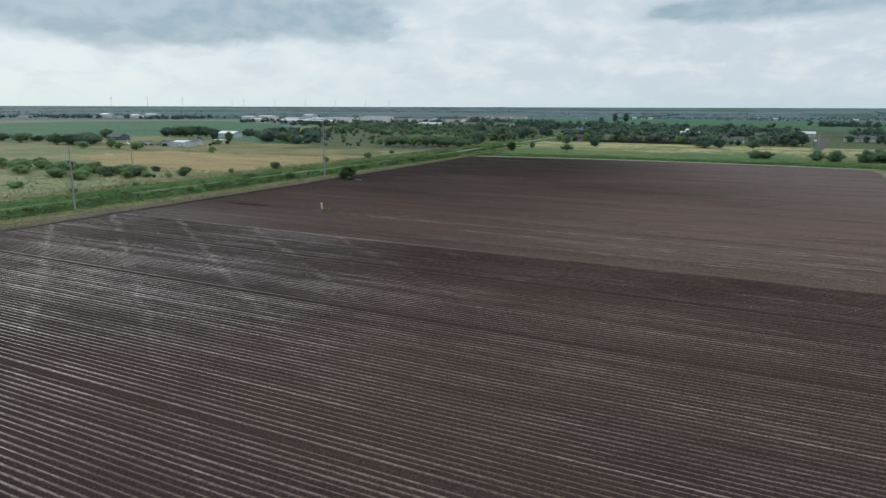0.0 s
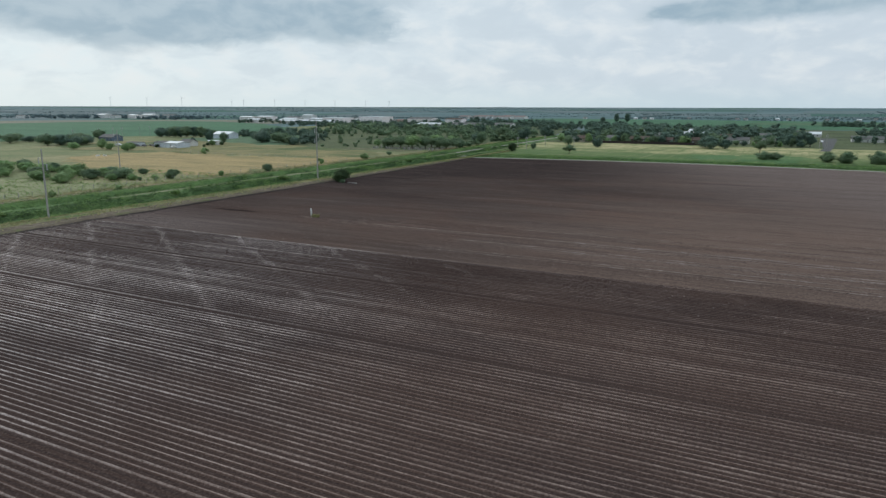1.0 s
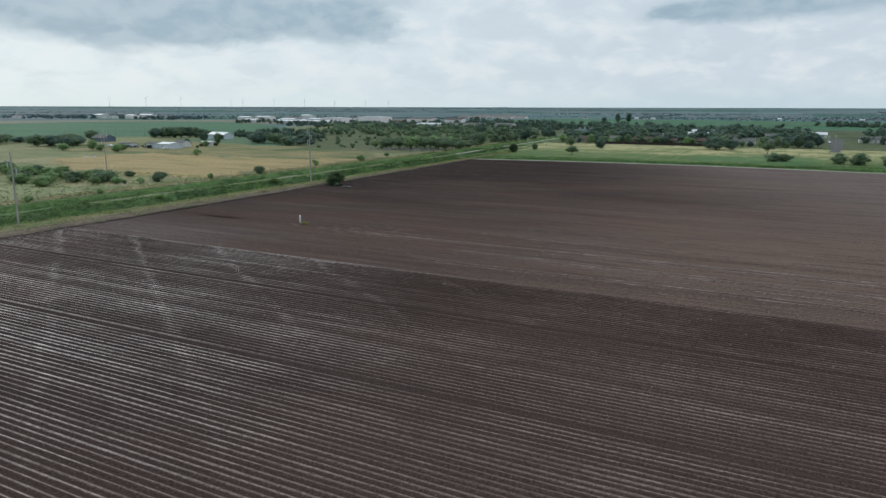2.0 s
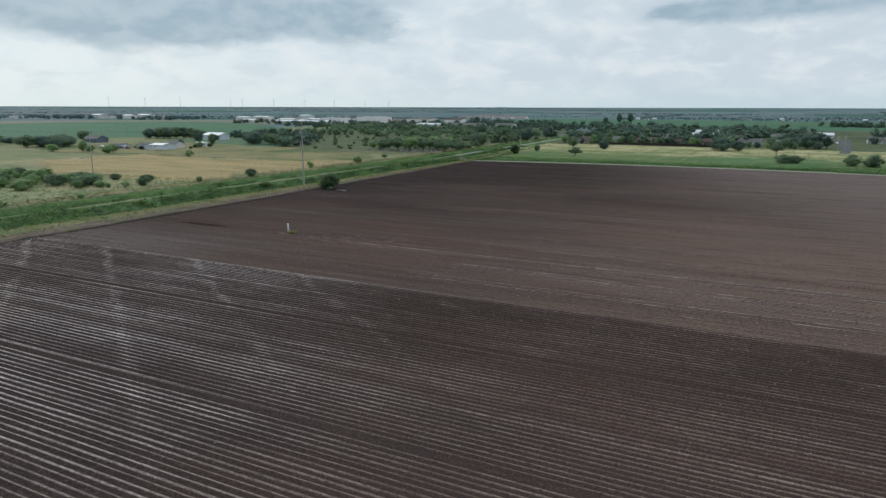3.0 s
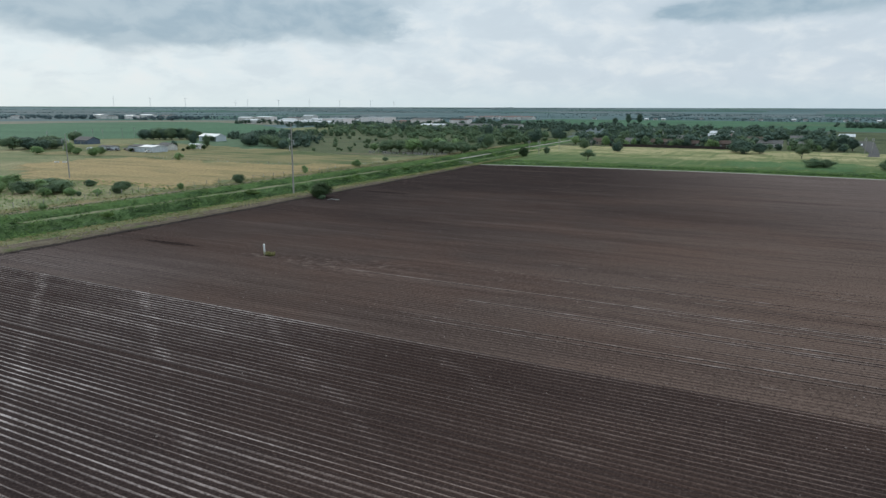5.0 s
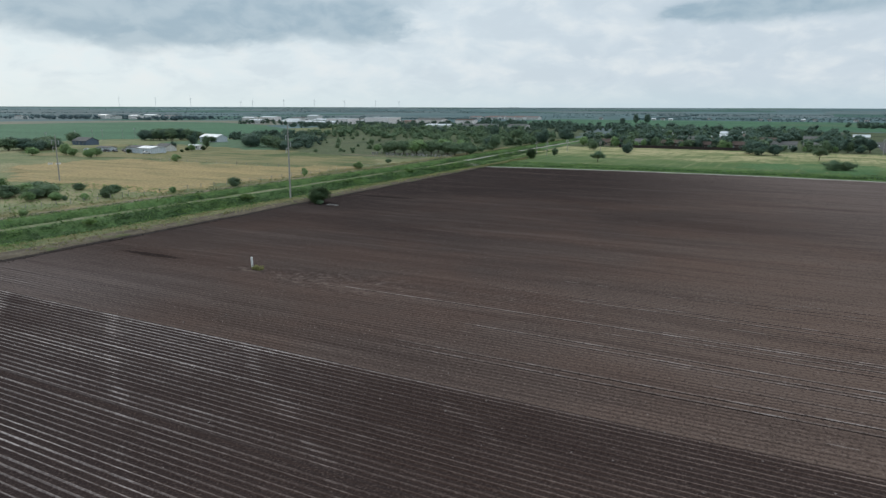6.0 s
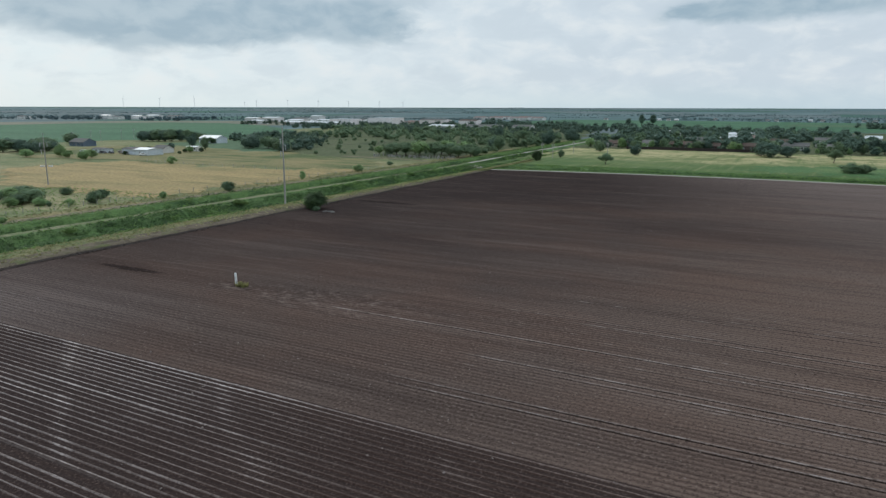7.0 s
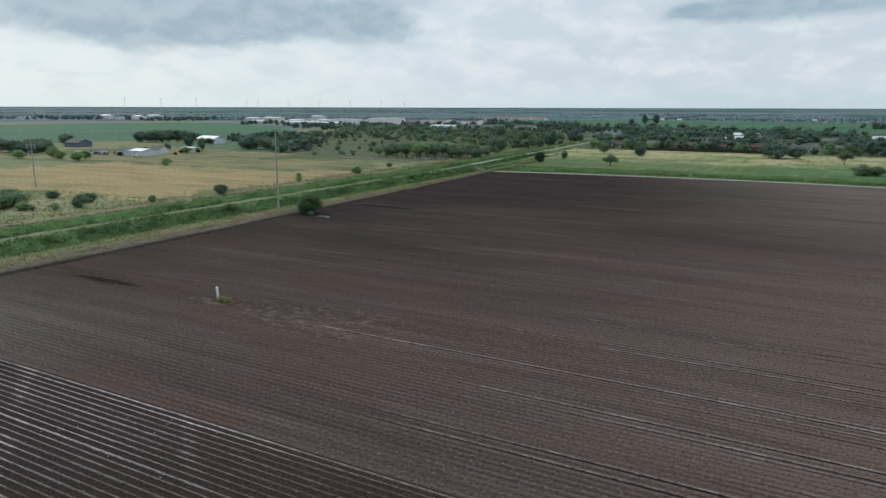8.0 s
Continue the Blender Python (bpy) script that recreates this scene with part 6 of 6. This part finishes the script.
def inside(u, v, poly):
    hit = np.zeros(len(u), bool)
    for (x0, y0), (x1, y1) in zip(poly, poly[1:] + poly[:1]):
        if y0 != y1:
            hit ^= ((y0 > v) != (y1 > v)) & (u < (x1 - x0) * (v - y0) / (y1 - y0) + x0)
    return hit


def forest(name, seed, poly, count, h0, h1, leaf, label, gappy=0.0, **kw):
    rng = np.random.default_rng(seed)
    us, vs = [p[0] for p in poly], [p[1] for p in poly]
    u, v = scatter(rng, count * 3, min(us), max(us), min(vs), max(vs))
    keep = inside(u, v, poly) & (rng.uniform(-1, 1, len(u)) < 1 - gappy * (1 + wave(u + 0.5 * v, 0.035, seed) + wave(v - 0.4 * u, 0.05, seed * 2)))
    u, v = u[keep][:count], v[keep][:count]
    h = h0 + (h1 - h0) * rng.uniform(0, 1, len(u)) ** 1.6
    return woods(name, seed, u, v, h, h * rng.uniform(1.15, 2.0, len(u)), leaf, label, **kw)


forest("brush_woods", 31, [(-470, 590), (-380, 565), (-300, 530), (-225, 505), (-212, 640), (-330, 800), (-470, 880), (-560, 800)], 330, 4.5, 9.0, LEAF_BRUSH, "dense grey-green brush and small trees", 0.5, per=18)
forest("scrub_bushes", 32, [(-262, 376), (-330, 404), (-440, 562), (-300, 530), (-215, 500), (-208, 430)], 48, 1.2, 4.6, LEAF_BRUSH, "low bushes scattered over the scrub", 0.2)
forest("barn_side_woods", 42, [(-456, 480), (-400, 440), (-330, 403), (-318, 412), (-350, 470), (-420, 560), (-480, 600)], 95, 4.5, 8.5, LEAF_OAK, "dark brush wood beside a white barn", 0.1)
forest("grove_edge_brush", 43, [(-232, 505), (-205, 440), (-212, 640), (-300, 640), (-330, 560)], 60, 3.5, 8.5, LEAF_BRUSH, "green brush and small trees along the scrub", 0.4)
forest("town_light_trees", 44, [(-184, 540), (-60, 541), (0, 541), (0, 760), (-60, 880), (-180, 900), (-215, 700)], 120, 4.0, 9.0, LEAF_BRUSH, "paler green trees between the town's houses", 0.2)
forest("town_edge_woods", 33, [(-500, 700), (-330, 660), (-240, 640), (-260, 960), (-560, 960), (-740, 860), (-640, 780)], 330, 5, 9, LEAF_OAK, "dark tree belt before the far town", 0.5, per=16)
forest("town_trees", 34, [(-184, 538), (-60, 539), (0, 539), (0, 800), (-60, 920), (-180, 940), (-215, 700)], 250, 5.5, 12.0, LEAF_OAK, "dark trees between the town's houses", 0.15)
forest("street_side_trees", 35, [(30, 600), (300, 560), (300, 640), (60, 900), (52, 900)], 190, 5.5, 9.5, LEAF_OAK, "dark trees along the street", 0.4)
forest("headland_thicket", 36, [(24, 402), (160, 397), (160, 440), (30, 425)], 105, 3.5, 6.5, LEAF_BRUSH, "green thicket beyond the headland", 0.2)
forest("industrial_trees", 37, [(-860, 880), (-640, 860), (-480, 960), (-400, 1020), (-480, 1110), (-700, 1080), (-900, 1020)], 150, 5, 9, LEAF_OAK, "dark trees between far halls", 0.7)
forest("middle_woods", 38, [(-300, 860), (-190, 800), (-170, 990), (-330, 1010), (-560, 1180), (-480, 1040)], 240, 6, 12, LEAF_OAK, "dark woods before green fields", 0.5)
forest("east_woods", 40, [(0, 1150), (170, 1095), (190, 1180), (20, 1235)], 90, 6, 11, LEAF_OAK, "dark woods beside green fields", 0.2)
forest("west_farm_trees", 39, [(-1600, 880), (-1300, 1020), (-1130, 960), (-1100, 1020), (-1250, 1250), (-1700, 1100)], 170, 6, 10, LEAF_FAR_HAZED, "far trees beyond the green field", 0.5)


def hedges(seed, count):
    """Far tree belts and hedges in lines over the plain, out to the horizon."""
    rng = np.random.default_rng(seed)
    U, V, H, W = [], [], [], []
    for _ in range(count):
        azim = radians(rng.uniform(-68, 14))
        R = 1300 * (4900 / 1300) ** rng.uniform(0.10, 1.0)
        cu, cv = R * math.sin(azim), R * math.cos(azim)
        length = rng.uniform(140, 620) * (0.5 + R / 1700)
        across = rng.uniform() < 0.9
        d = np.array([math.cos(azim), -math.sin(azim)]) if across else np.array([0.0, 1.0])
        deep = rng.uniform(2, 6) if rng.uniform() < 0.8 else rng.uniform(20, 40)
        n = int(length / (2.6 + R / 520) * (1 + deep / 60))
        t_ = rng.uniform(-0.5, 0.5, n) * length
        off = rng.normal(size=n) * deep * 0.5
        U.append(cu + d[0] * t_ - d[1] * off)
        V.append(cv + d[1] * t_ + d[0] * off)
        hh = rng.uniform(2.5, 4.5) * rng.uniform(0.75, 1.25, n)
        H.append(hh)
        W.append(hh * rng.uniform(3.0, 6.5, n))
    U, V, H, W = (np.concatenate(k) for k in (U, V, H, W))
    ok = (np.hypot(U, V) < 4900) & (np.hypot(U, V) > 1250)
    ok &= ~inside(U, V, [(-560, 1215), (-300, 1010), (420, 960), (500, 1500), (-250, 1600), (-560, 1600)])
    return U[ok], V[ok], H[ok], W[ok]


woods("far_woods", 41, *hedges(41, 50), LEAF_FAR_HAZED, "far hedges and tree belts across the plain", size=1.5, per=6, clumps=2, filled=False)
